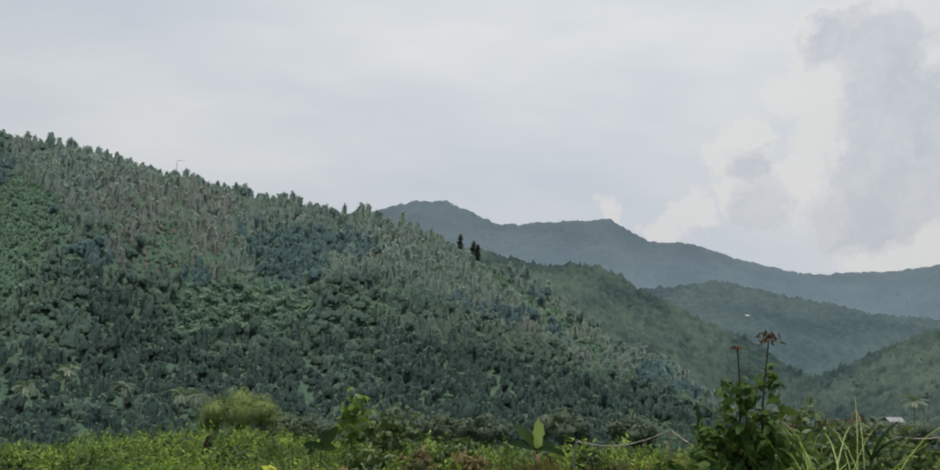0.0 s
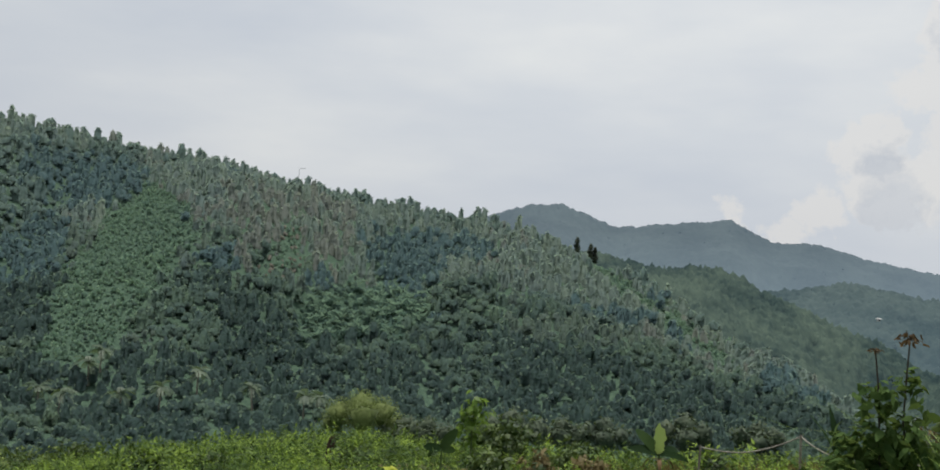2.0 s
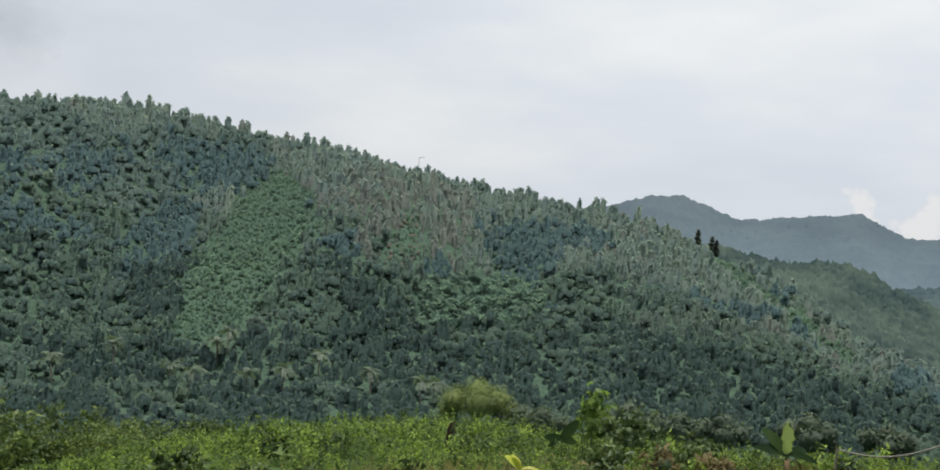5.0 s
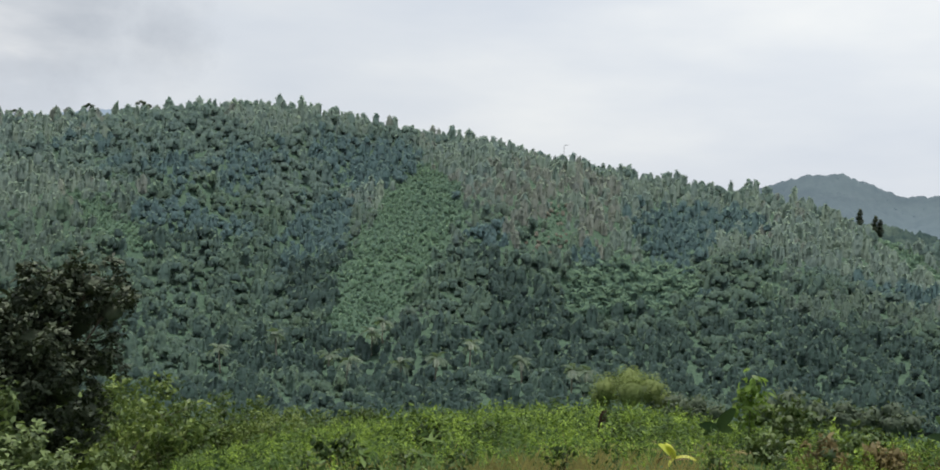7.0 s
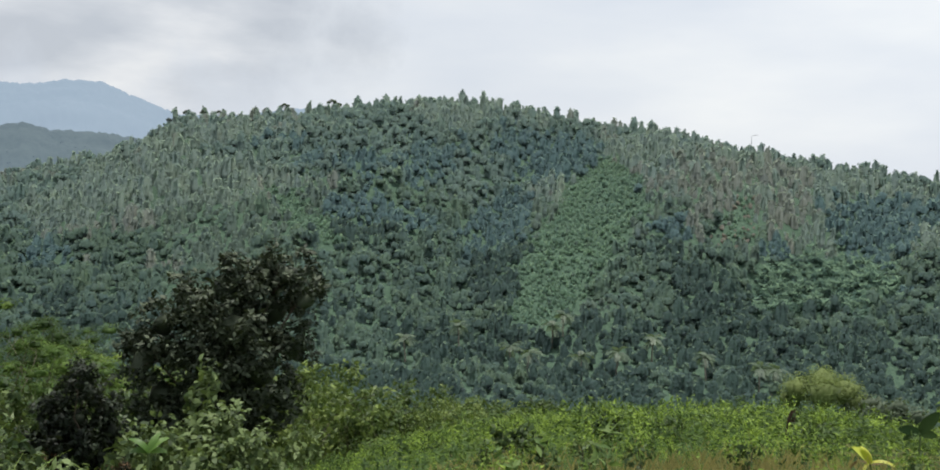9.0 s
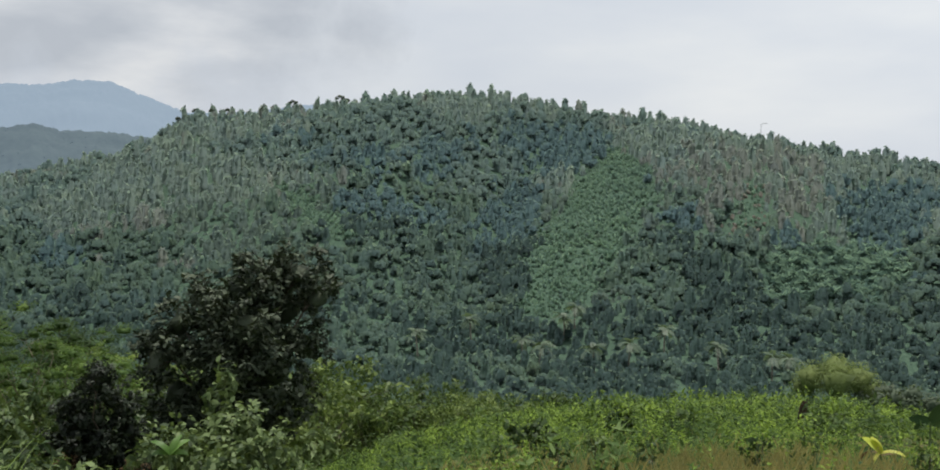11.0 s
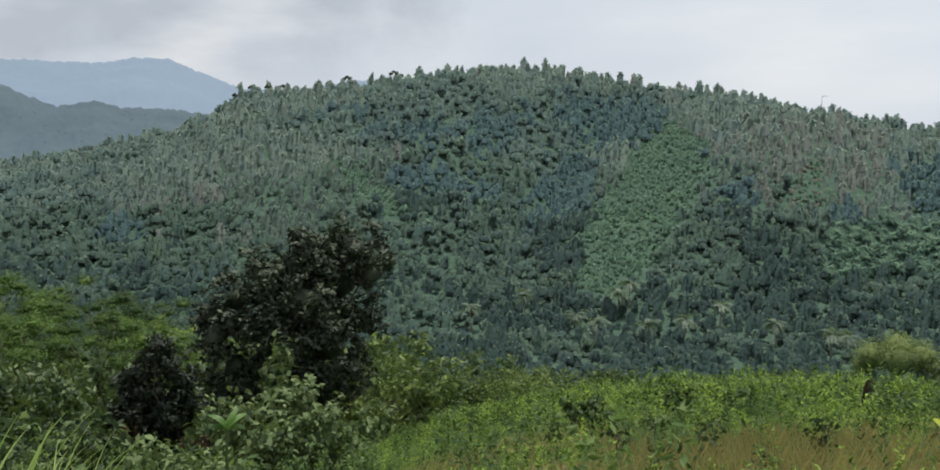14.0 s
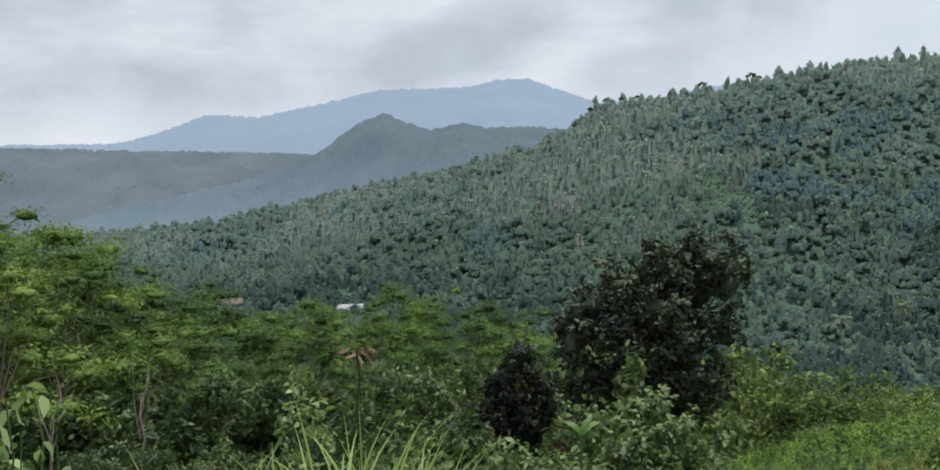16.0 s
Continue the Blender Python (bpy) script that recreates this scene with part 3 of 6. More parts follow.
def field_of_spots(r0, r1, az0, az1, step, seed):
    """Jittered spots on a plan grid within a sector."""
    g = np.random.default_rng(seed)
    k = np.arange(-r1, r1, step)
    x, y = np.meshgrid(k, k)
    x, y = x.ravel() + g.uniform(-0.45, 0.45, x.size) * step, y.ravel() + g.uniform(-0.45, 0.45, x.size) * step
    r, az = np.hypot(x, y), np.degrees(np.arctan2(-x, y))
    ok = (r > r0) & (r < r1) & (az > az0) & (az < az1)
    return x[ok], y[ok], r[ok], az[ok]


def hill_tree(kind, h, w, seed, sprays=26, leaf=0.55, loose=0.42):
    """A tree of the hillside, h metres high and w in half-width: a lumpy leaf mass with ragged sprays. kind: column, cone, round or spread."""
    g = np.random.default_rng(seed)
    sides = 6
    if kind in ("column", "cone"):
        u = np.array([0.0, 0.34, 0.64, 0.84, 0.95])
        rad = np.array([0.75, 1.0, 0.95, 0.74, 0.42] if kind == "column" else [1.0, 0.9, 0.66, 0.44, 0.24])
        rings = len(u)
        a = np.linspace(0, 2 * np.pi, sides, endpoint=False)
        A, U = np.meshgrid(a, u, indexing="ij")
        lump = 1 + 0.16 * np.sin(2 * A + g.random() * 6 + 5 * U) + g.uniform(-0.24, 0.24, A.shape)
        rr = w * rad[None, :] * lump
        lean = g.normal(0, 0.05, 2) * h
        v = np.stack([np.cos(A) * rr + lean[0] * U, np.sin(A) * rr + lean[1] * U, h * U + g.normal(0, 0.12, A.shape)], -1)
        n = unit(np.stack([np.cos(A), np.sin(A), 0.15 + 1.7 * np.clip(U - 0.45, 0, 1)], -1) + g.normal(0, 0.16, v.shape))
        i, j = np.meshgrid(np.arange(sides), np.arange(rings - 1), indexing="ij")
        k = (i + 1) % sides
        f = np.stack([i * rings + j, k * rings + j, k * rings + j + 1, i * rings + j, k * rings + j + 1, i * rings + j + 1], -1).reshape(-1, 3)
        top = np.array([[lean[0], lean[1], h * 1.0]])
        last = np.arange(sides) * rings + rings - 1
        v, n = np.concatenate([v.reshape(-1, 3), top]), np.concatenate([n.reshape(-1, 3), [[0, 0, 1.0]]])
        f = np.concatenate([f, np.stack([last, np.roll(last, -1), np.full(sides, len(v) - 1)], -1)])
    else:
        k = 2 if kind == "round" else 3
        ang = np.arange(k) * 6.283 / k + g.random() * 6
        out = w * g.uniform(0.30, 0.55, k)
        size = w * g.uniform(0.50, 0.72, k)
        tall = 1.15 if kind == "round" else 0.8
        c = np.stack([np.cos(ang) * out, np.sin(ang) * out, h - size * tall * g.uniform(1.0, 1.9, k)], -1)
        c[0, :2] *= 0.3
        c[0, 2] = h - size[0] * tall
        m = len(ICO_V)
        bump = 1 + g.uniform(-0.25, 0.25, (k, m, 1))
        v = (c[:, None] + ICO_V[None] * bump * size[:, None, None] * [1, 1, tall]).reshape(-1, 3)
        n = unit(np.broadcast_to(ICO_V[None], (k, m, 3)) + g.normal(0, 0.25, (k, m, 3))).reshape(-1, 3)
        f = (ICO_F[None] + m * np.arange(k)[:, None, None]).reshape(-1, 3)
    tri = f[g.choice(np.nonzero(v[f[:, 0], 2] > h * 0.25)[0], sprays)]
    mix = g.dirichlet((1, 1, 1), sprays)[:, :, None]
    pn = unit((n[tri] * mix).sum(1))
    p = (v[tri] * mix).sum(1) + pn * leaf * g.uniform(0.0, 0.6, sprays)[:, None]
    L = leaf * g.uniform(0.6, 1.4, sprays)
    q = leaf_quads(p, pn + g.normal(0, 0.6, (sprays, 3)), g.normal(0, 1, (sprays, 3)), L, L * g.uniform(0.7, 1.1, sprays))
    f = np.concatenate([f, quad_tris(sprays, len(v))])
    n = np.concatenate([n, np.repeat(unit(pn + g.normal(0, loose, pn.shape)), 4, 0)])
    return np.concatenate([v, q]), f, unit(n + [0, 0, 1.2])


COLUMNS = [hill_tree("column", 6.4, 1.12, 20 + k, 30, 0.66) for k in range(12)]
CONES = [hill_tree("cone", 6.2, 1.3, 40 + k, 28, 0.66) for k in range(4)]
ROUNDS = [hill_tree("round", 5.4, 1.5, 60 + k, 50, 0.55, 0.65) for k in range(10)]
SPREADS = [hill_tree("spread", 5.2, 1.7, 80 + k, 52, 0.55, 0.65) for k in range(8)]
HEAPS = [hill_tree("column", 5.6, 1.15, 100 + k, 48, 0.55, 0.65) for k in range(10)]
SHRUBS = [crown_template(14, 1, "dome", 1.3, 1.0, 0.40, 80 + k, 0.0) for k in range(6)]
SHRUBS = [(v, f, unit(n + [0, 0, 0.9])) for v, f, n in SHRUBS]
STARS = [star_template(9, 2.3, 150 + k) for k in range(6)]
MIDDLE = [crown_template(12, 1, "dome", 6.2, 3.1, 1.2, 90 + k, 0.0) for k in range(8)]
FAR = [crown_template(7, 1, "dome", 6.5, 3.4, 1.7, 100 + k, 0.0) for k in range(8)]

# stretches of the hillside by azimuth and rise, in degrees
CLEARING = [(24.9, 4.1), (23.4, 2.8), (22.5, 0.9), (23.5, -0.9), (25.0, -2.4), (26.0, -4.6), (27.8, -6.4), (29.7, -6.9), (31.0, -5.5), (30.1, -3.2), (29.1, -0.8), (27.3, 1.7), (26.0, 3.3)]
STRIP = [(45.3, 1.2), (43.5, 1.2), (41.6, -0.2), (40.2, -1.7), (40.8, -2.4), (43.4, -1.2)]
SPUR = [(1.6, 0.9), (-0.4, 0.6), (-3.6, -1.2), (-6.5, -3.4), (-9.5, -5.2), (-8.0, -5.6), (-4.4, -3.2), (-1.2, -0.8)]
SOIL = [(17.9, 2.2), (16.7, 1.6), (16.5, -0.4), (17.3, -1.2), (18.6, -1.3), (19.2, -0.5), (18.2, 0.6)]
RUSSET = [[(21.2, 3.9), (14.0, 3.0), (13.4, 0.6), (17.0, -1.6), (20.2, -0.6)], [(57.5, -2.3), (51.3, -0.6), (48.8, -3.6), (54.2, -5.6)], [(41.5, 2.6), (37.0, 1.5), (34.6, 0.2), (36.5, -2.4), (40.0, -1.0)]]
GROVE = [(16.9, -1.9), (9.6, -1.7), (9.2, -3.0), (10.7, -4.4), (16.4, -4.9)]
DARK = [[(33.0, 0.4), (30.8, 1.4), (29.2, 0.9), (29.4, -0.9), (29.9, -3.0), (31.0, -5.6), (32.4, -5.2), (33.6, -3.1), (33.8, -1.2)],
        [(38.2, 2.7), (36.1, 4.1), (33.4, 3.9), (34.4, 2.0), (36.4, 1.6)], [(31.5, 5.2), (25.4, 4.2), (25.7, 3.2), (27.9, 1.9), (30.4, 2.4), (31.8, 3.6)],
        [(12.6, 0.9), (10.8, 1.5), (8.4, 1.2), (5.6, 1.4), (5.7, 0.1), (8.4, -0.3), (9.0, -1.7), (10.8, -2.0), (12.6, -1.0)],
        [(20.3, -6.6), (16.4, -6.3), (16.2, -8.2), (19.9, -8.7)], [(6.2, -6.0), (2.3, -5.4), (-0.4, -6.1), (-0.4, -7.3), (5.6, -7.6)], [(22.6, 0.5), (20.4, 0.2), (20.8, -2.6), (22.8, -2.4)],
        [(-2.6, -0.6), (-4.2, -1.2), (-6.4, -4.0), (-5.0, -4.4)]]


# places in the valley kept clear of trees: azimuth, distance, half-width in degrees, depth in front
GLADES = [(64.6, 318, 0.8, 5), (71.4, 345, 0.7, 4), (-23.9, 208, 0.35, 2), (12.8, 172, 2.2, 14)]
PALMS = [(27.3, -6.9, 226), (33.4, -7.2, 222), (30.4, -8.8, 208), (16.1, -9.2, 196), (29.4, -9.4, 202), (26.1, -9.4, 200), (22.1, -8.0, 215), (15.4, -9.0, 196),
         (24.1, -9.0, 206), (27.9, -7.6, 220), (-24.9, -6.3, 222), (36.5, -8.6, 214), (19.0, -9.0, 206)]


def build_forest():
    near, far = field_of_spots(105, 300, -29, 90, 2.2, 3), field_of_spots(300, 640, -29, 90, 2.7, 4)
    x, y, r, az = (np.concatenate([a, b]) for a, b in zip(near, far))
    rm, zm, rv, zv, rb, zb, rc, zc = hill_lines(az)
    ok = ((r > rb - 30) | (az > 22)) & (r < rc + 7)
    x, y, r, az, rb, rc = (a[ok] for a in (x, y, r, az, rb, rc))
    z = ground_z(x, y)
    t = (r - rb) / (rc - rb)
    over = np.interp(az, [-29, 22, 26, 52, 56, 62, 68, 71, 74, 77.5, 80, 82, 90], [-10.9, -10.9, -11.2, -10.0, -8.4, -7.8, -8.3, -7.8, -6.4, -6.2, -4.6, -3.0, -2.0])
    high = np.degrees(np.arctan2(z + 6.0 - EYE_Z, r))
    seen = (high > over) | ((high > -10.9) & (np.random.default_rng(16).random(len(x)) < 0.15))
    for a, rr, half, depth in GLADES + [(p[0], p[2], 0.25, 5) for p in PALMS]:
        seen &= ~((np.abs(az - a) < half) & (r > rr - depth) & (r < rr + 4))
    x, y, z, r, az, t = (a[seen] for a in (x, y, z, r, az, t))
    g = np.random.default_rng(5)
    el = np.degrees(np.arctan2(z + 2.5 - EYE_Z, r))
    wav, wev = az + 1.1 * (fbm(x / 16, y / 16, 61) - 0.5) + g.normal(0, 0.28, len(x)), el + 0.7 * (fbm(x / 13, y / 13, 62) - 0.5) + g.normal(0, 0.22, len(x))
    within = lambda poly: inside(wav, wev, poly)
    low = within(CLEARING) | within(STRIP) | within(SPUR)
    soil, grove = within(SOIL), within(GROVE)
    russet = np.any([within(p) for p in RUSSET], 0)
    deep = np.any([within(p) for p in DARK], 0)
    wild, mixed = fbm(x / 45, y / 45, 21), fbm(x / 24, y / 24, 51)
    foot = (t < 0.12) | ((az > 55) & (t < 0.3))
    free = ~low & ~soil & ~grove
    # noise pockets and the foot get dark leaves as painted shade, beside real stands
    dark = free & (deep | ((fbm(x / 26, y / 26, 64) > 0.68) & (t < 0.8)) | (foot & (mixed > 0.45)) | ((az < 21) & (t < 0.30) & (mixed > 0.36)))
    broad = free & ~dark & (foot | (wild > 0.58) | ((t < 0.45) & (mixed > 0.50)))
    brown = free & ~dark & ~broad & ((russet & (g.random(len(x)) < 0.7)) | ((mixed > 0.62) & (g.random(len(x)) < 0.35)))
    broad |= free & ~dark & (t > 0.9) & (g.random(len(x)) < 0.4)
    brown &= ~broad
    plant = free & ~dark & ~broad & ~brown
    dry = soil & (g.random(len(x)) < 0.55)
    scale = np.interp(r, [200, 330, 420, 520], [0.66, 0.98, 1.14, 1.25])
    scale = scale * np.interp(t, [0.8, 0.95], [1.0, 0.9])
    P = np.stack([x, y, z - 2.95 * scale - 1.0 * (fbm(x / 9, y / 9, 63) - 0.5)], -1)
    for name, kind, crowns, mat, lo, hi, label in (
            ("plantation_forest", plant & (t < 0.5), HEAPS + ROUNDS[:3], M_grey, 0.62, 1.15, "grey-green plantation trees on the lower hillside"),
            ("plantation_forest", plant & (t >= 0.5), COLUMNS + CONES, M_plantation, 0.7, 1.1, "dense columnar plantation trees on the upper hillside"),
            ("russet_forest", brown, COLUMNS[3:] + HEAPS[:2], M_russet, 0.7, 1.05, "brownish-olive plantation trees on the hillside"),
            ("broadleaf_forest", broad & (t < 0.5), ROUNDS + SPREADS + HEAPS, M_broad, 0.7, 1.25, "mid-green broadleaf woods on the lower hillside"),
            ("broadleaf_forest", broad & (t >= 0.5), ROUNDS + SPREADS + HEAPS, M_hazed_broad, 0.7, 1.25, "broadleaf woods along the upper hillside, leaves paled with painted haze"),
            ("dark_woods", dark & (t < 0.35), ROUNDS + HEAPS, M_dark, 0.75, 1.3, "dark green dense trees along the hillside foot, shade painted into their leaves"),
            ("blue_woods", dark & (t >= 0.35), ROUNDS + HEAPS, M_hazed_dark, 0.75, 1.15, "dense dark trees in the gullies of the hillside, haze painted blue-green into their leaves")):
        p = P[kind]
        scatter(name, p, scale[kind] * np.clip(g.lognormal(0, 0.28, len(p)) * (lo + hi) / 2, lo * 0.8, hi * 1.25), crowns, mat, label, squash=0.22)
    scatter("dry_thicket", P[dry] + [0, 0, 1.2], g.uniform(0.35, 0.6, dry.sum()), ROUNDS[:4], M_dry, "brownish dry thicket on the upper slope", "thicket")
    p = P[grove]
    scatter("shrub_grove", p + [0, 0, 0.6], g.uniform(0.45, 0.72, len(p)), SPREADS + ROUNDS[:3], M_lush, "fresh green shrubs filling a grove on the slope", "grove")
    some = g.random(len(p)) < 0.6
    scatter("banana_grove", p[some] + [1.2, -1.0, 3.4], g.uniform(0.6, 1.0, some.sum()), STARS, M_lush, "banana plants with arching leaves in a grove on the slope", "grove")
    # low crop in loose rows over the clearings, with a few bushes left standing
    xs, ys, rs, azs = field_of_spots(190, 470, -12, 48, 1.3, 8)
    zs = ground_z(xs, ys)
    els = np.degrees(np.arctan2(zs + 0.6 - EYE_Z, rs))
    azs, els = azs + 1.1 * (fbm(xs / 16, ys / 16, 61) - 0.5), els + 0.7 * (fbm(xs / 13, ys / 13, 62) - 0.5)
    azs, els = azs + g.normal(0, 0.22, len(xs)), els + g.normal(0, 0.2, len(xs))
    m = inside(azs, els, CLEARING) | inside(azs, els, STRIP) | inside(azs, els, SPUR) | inside(azs, els, SOIL)
    m &= g.random(len(xs)) < np.where(inside(azs, els, SOIL), 0.35, 0.92)
    q = np.stack([xs, ys, zs - 0.2], -1)[m]
    scatter("clearing_crop", q, g.uniform(0.7, 1.25, len(q)) * (0.6 + 0.8 * fbm(q[:, 0] / 5, q[:, 1] / 5, 65)) + (g.random(len(q)) < 0.05) * 0.8, SHRUBS, M_shrub,
            "low light-green crop in a clearing on the slope", "crop")
    lone = low & (g.random(len(x)) < 0.045)
    scatter("clearing_bushes", P[lone] + [0, 0, 1.0], g.uniform(0.35, 0.6, lone.sum()), ROUNDS, M_broad, "scattered dark bushes left in the clearing", "bushes")


build_forest()


# ---------------------------------------------------------------- far ridges, a backdrop of distance
RIDGE_FACE = {}


def ridge(name, label, line, r, drop, material, tree, step, seed, crowns=FAR, spread_k=4.0):
    """A wooded ridge r metres off. line: (azimuth, rise of the skyline) from side to side."""
    line = sorted(line)
    la, le = [p[0] for p in line], [p[1] for p in line]
    az = np.arange(la[0], la[-1] + 0.01, 0.12)
    t = np.linspace(-1, 0.6, 60) if r > 1000 else np.concatenate([np.linspace(-1, 0.06, 150), np.linspace(0.1, 0.6, 8)])
    A, K = np.meshgrid(az, t, indexing="ij")
    crest = EYE_Z + r * T(np.interp(A, la, le)) - tree
    rr = r * (1 + K * 0.35)
    x, y = -np.sin(np.radians(A)) * rr, np.cos(np.radians(A)) * rr
    z = crest - drop * np.abs(K) ** 1.15 + np.sqrt(np.abs(K)) * drop * 0.5 * (fbm(x / (r * 0.12), y / (r * 0.12), seed) - 0.62)
    z = z + tree * (0.7 * domes(x, y, tree * (0.95 if r < 1000 else 1.6), seed + 5)[0] + 0.6 * domes(x, y, tree * 0.55, seed + 6)[0] + 0.5 * domes(x + 3, y, tree * 1.7, seed + 7)[0] - 0.8)
    if r < 1000:
        z = z + np.random.default_rng(seed).normal(0, 0.16 * tree, z.shape)      # ragged leaf canopy
    ob = link_mesh(name, np.stack([x, y, z], -1).reshape(-1, 3), grid_faces(len(az), len(t)), 4, material, smooth=True)
    tagged(ob, label, "mountain", kind="structure")
    RIDGE_FACE[name] = (x, y, z)
    if step:
        g = np.random.default_rng(seed)
        n = int((la[-1] - la[0]) * step)
        a = g.uniform(la[0], la[-1], n)
        k = -g.random(n) ** spread_k * 0.9 + 0.02
        cz = EYE_Z + r * T(np.interp(a, la, le)) - tree
        q = r * (1 + k * 0.35)
        px, py = -np.sin(np.radians(a)) * q, np.cos(np.radians(a)) * q
        pz = cz - drop * np.abs(k) ** 1.15 + np.sqrt(np.abs(k)) * drop * 0.5 * (fbm(px / (r * 0.12), py / (r * 0.12), seed) - 0.62) - tree * 0.62
        scatter(name + "_woods", np.stack([px, py, pz], -1), g.uniform(0.6, 1.5, n) * tree / 7, crowns, material,
                "hazy woods on " + label, "forest")
    return ob


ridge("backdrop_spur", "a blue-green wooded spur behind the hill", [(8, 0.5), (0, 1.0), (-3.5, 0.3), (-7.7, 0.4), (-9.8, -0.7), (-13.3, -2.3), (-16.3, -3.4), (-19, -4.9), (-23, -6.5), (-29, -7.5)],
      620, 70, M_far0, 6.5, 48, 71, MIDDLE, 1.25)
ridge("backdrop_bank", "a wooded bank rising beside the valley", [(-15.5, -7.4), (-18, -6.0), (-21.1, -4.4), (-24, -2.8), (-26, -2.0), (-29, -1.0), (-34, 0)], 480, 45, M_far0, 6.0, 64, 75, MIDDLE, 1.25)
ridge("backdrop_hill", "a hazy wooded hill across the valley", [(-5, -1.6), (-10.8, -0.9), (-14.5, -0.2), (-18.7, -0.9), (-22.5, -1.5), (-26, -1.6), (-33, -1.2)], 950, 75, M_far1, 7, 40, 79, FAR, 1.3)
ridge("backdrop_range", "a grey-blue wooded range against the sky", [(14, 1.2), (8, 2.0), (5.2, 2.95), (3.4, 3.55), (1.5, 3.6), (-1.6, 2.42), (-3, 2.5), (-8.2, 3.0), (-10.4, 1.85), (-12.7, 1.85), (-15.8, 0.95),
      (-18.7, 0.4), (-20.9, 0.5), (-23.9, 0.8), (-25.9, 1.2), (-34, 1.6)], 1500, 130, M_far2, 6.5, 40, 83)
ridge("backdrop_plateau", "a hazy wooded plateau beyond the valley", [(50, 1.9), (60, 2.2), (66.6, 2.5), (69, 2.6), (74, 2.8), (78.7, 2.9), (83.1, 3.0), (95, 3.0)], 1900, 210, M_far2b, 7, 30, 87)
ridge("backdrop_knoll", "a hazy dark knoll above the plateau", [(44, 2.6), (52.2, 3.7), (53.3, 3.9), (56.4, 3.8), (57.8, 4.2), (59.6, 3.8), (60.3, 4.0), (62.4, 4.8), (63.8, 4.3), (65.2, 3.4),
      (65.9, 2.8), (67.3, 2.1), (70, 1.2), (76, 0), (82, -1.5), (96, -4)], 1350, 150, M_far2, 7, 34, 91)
ridge("backdrop_mountain", "a mountain range on the horizon, pale blue with painted haze", [(30, 5.0), (36, 5.6), (40.1, 5.9), (43, 5.8), (46.3, 5.2), (49.8, 5.0), (51.1, 5.5), (53.9, 6.6), (55.7, 6.6), (57.1, 6.25), (62.4, 6.15),
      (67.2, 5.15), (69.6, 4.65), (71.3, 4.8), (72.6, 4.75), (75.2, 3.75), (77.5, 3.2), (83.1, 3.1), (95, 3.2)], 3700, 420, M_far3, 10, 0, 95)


# ---------------------------------------------------------------- parts and plants
LEFT_EYE = (-0.13, 0.33)      # where the lens stands when it is turned to the left


def at(az, r, lift=0.0, eye=(0.0, 0.0)):
    """A place on the ground at an azimuth (degrees) and distance from a standpoint."""
    a = radians(az)
    x, y = eye[0] - math.sin(a) * r, eye[1] + math.cos(a) * r
    return Vector((x, y, float(ground_z(x, y)) + lift))


def foliage(name, leaves, material, parent, label=""):
    """Leaves from lobed_leaves() as one part."""
    v, f, soft = leaves
    return part(name, v, f, 3, material, parent, label, normals=soft)


def thing(name, place, label, category, group="", turn=0.0):
    ob = new(name)
    ob.empty_display_size = 0.3
    ob.matrix_basis = Matrix.Translation(place) @ Matrix.Rotation(turn, 4, "Z")
    return tagged(ob, label, category, group)


def part(name, verts, faces, corner, material, parent, label="", smooth=False, normals=None):
    ob = link_mesh(name, verts, faces, corner, material, smooth=smooth, normals=normals)
    ob.parent = parent
    return tagged(ob, label)


def tube(path, radii, sides=7):
    """A tapering tube along a path: verts, quads."""
    path, radii = np.asarray(path, float), np.asarray(radii, float)
    way = np.gradient(path, axis=0)
    way = unit(way)
    ref = np.where(np.abs(way[:, 2:3]) > 0.9, [[1.0, 0, 0]], [[0, 0, 1.0]])
    s = unit(np.cross(way, ref))
    t = np.cross(way, s)
    a = np.linspace(0, 2 * np.pi, sides, endpoint=False)
    v = path[:, None, :] + radii[:, None, None] * (np.cos(a)[None, :, None] * s[:, None, :] + np.sin(a)[None, :, None] * t[:, None, :])
    n = len(path)
    i, j = np.meshgrid(np.arange(n - 1), np.arange(sides), indexing="ij")
    k = (j + 1) % sides
    f = np.stack([i * sides + j, i * sides + k, (i + 1) * sides + k, (i + 1) * sides + j], -1).reshape(-1, 4)
    return v.reshape(-1, 3), f


def join(pieces):
    vs, fs, n = [], [], 0
    for v, f in pieces:
        vs.append(v)
        fs.append(np.asarray(f) + n)
        n += len(v)
    return np.concatenate(vs), np.concatenate(fs)


def bent(p0, p1, sag, n, g, wob=0.05):
    """A wavering line from p0 to p1 that rises by sag in its middle."""
    t = np.linspace(0, 1, n)[:, None]
    p = np.asarray(p0) * (1 - t) + np.asarray(p1) * t
    p[:, 2] += sag * np.sin(np.pi * t[:, 0])
    length = np.linalg.norm(np.asarray(p1) - np.asarray(p0))
    p[1:-1] += g.normal(0, wob * length / n, (n - 2, 3))
    return p


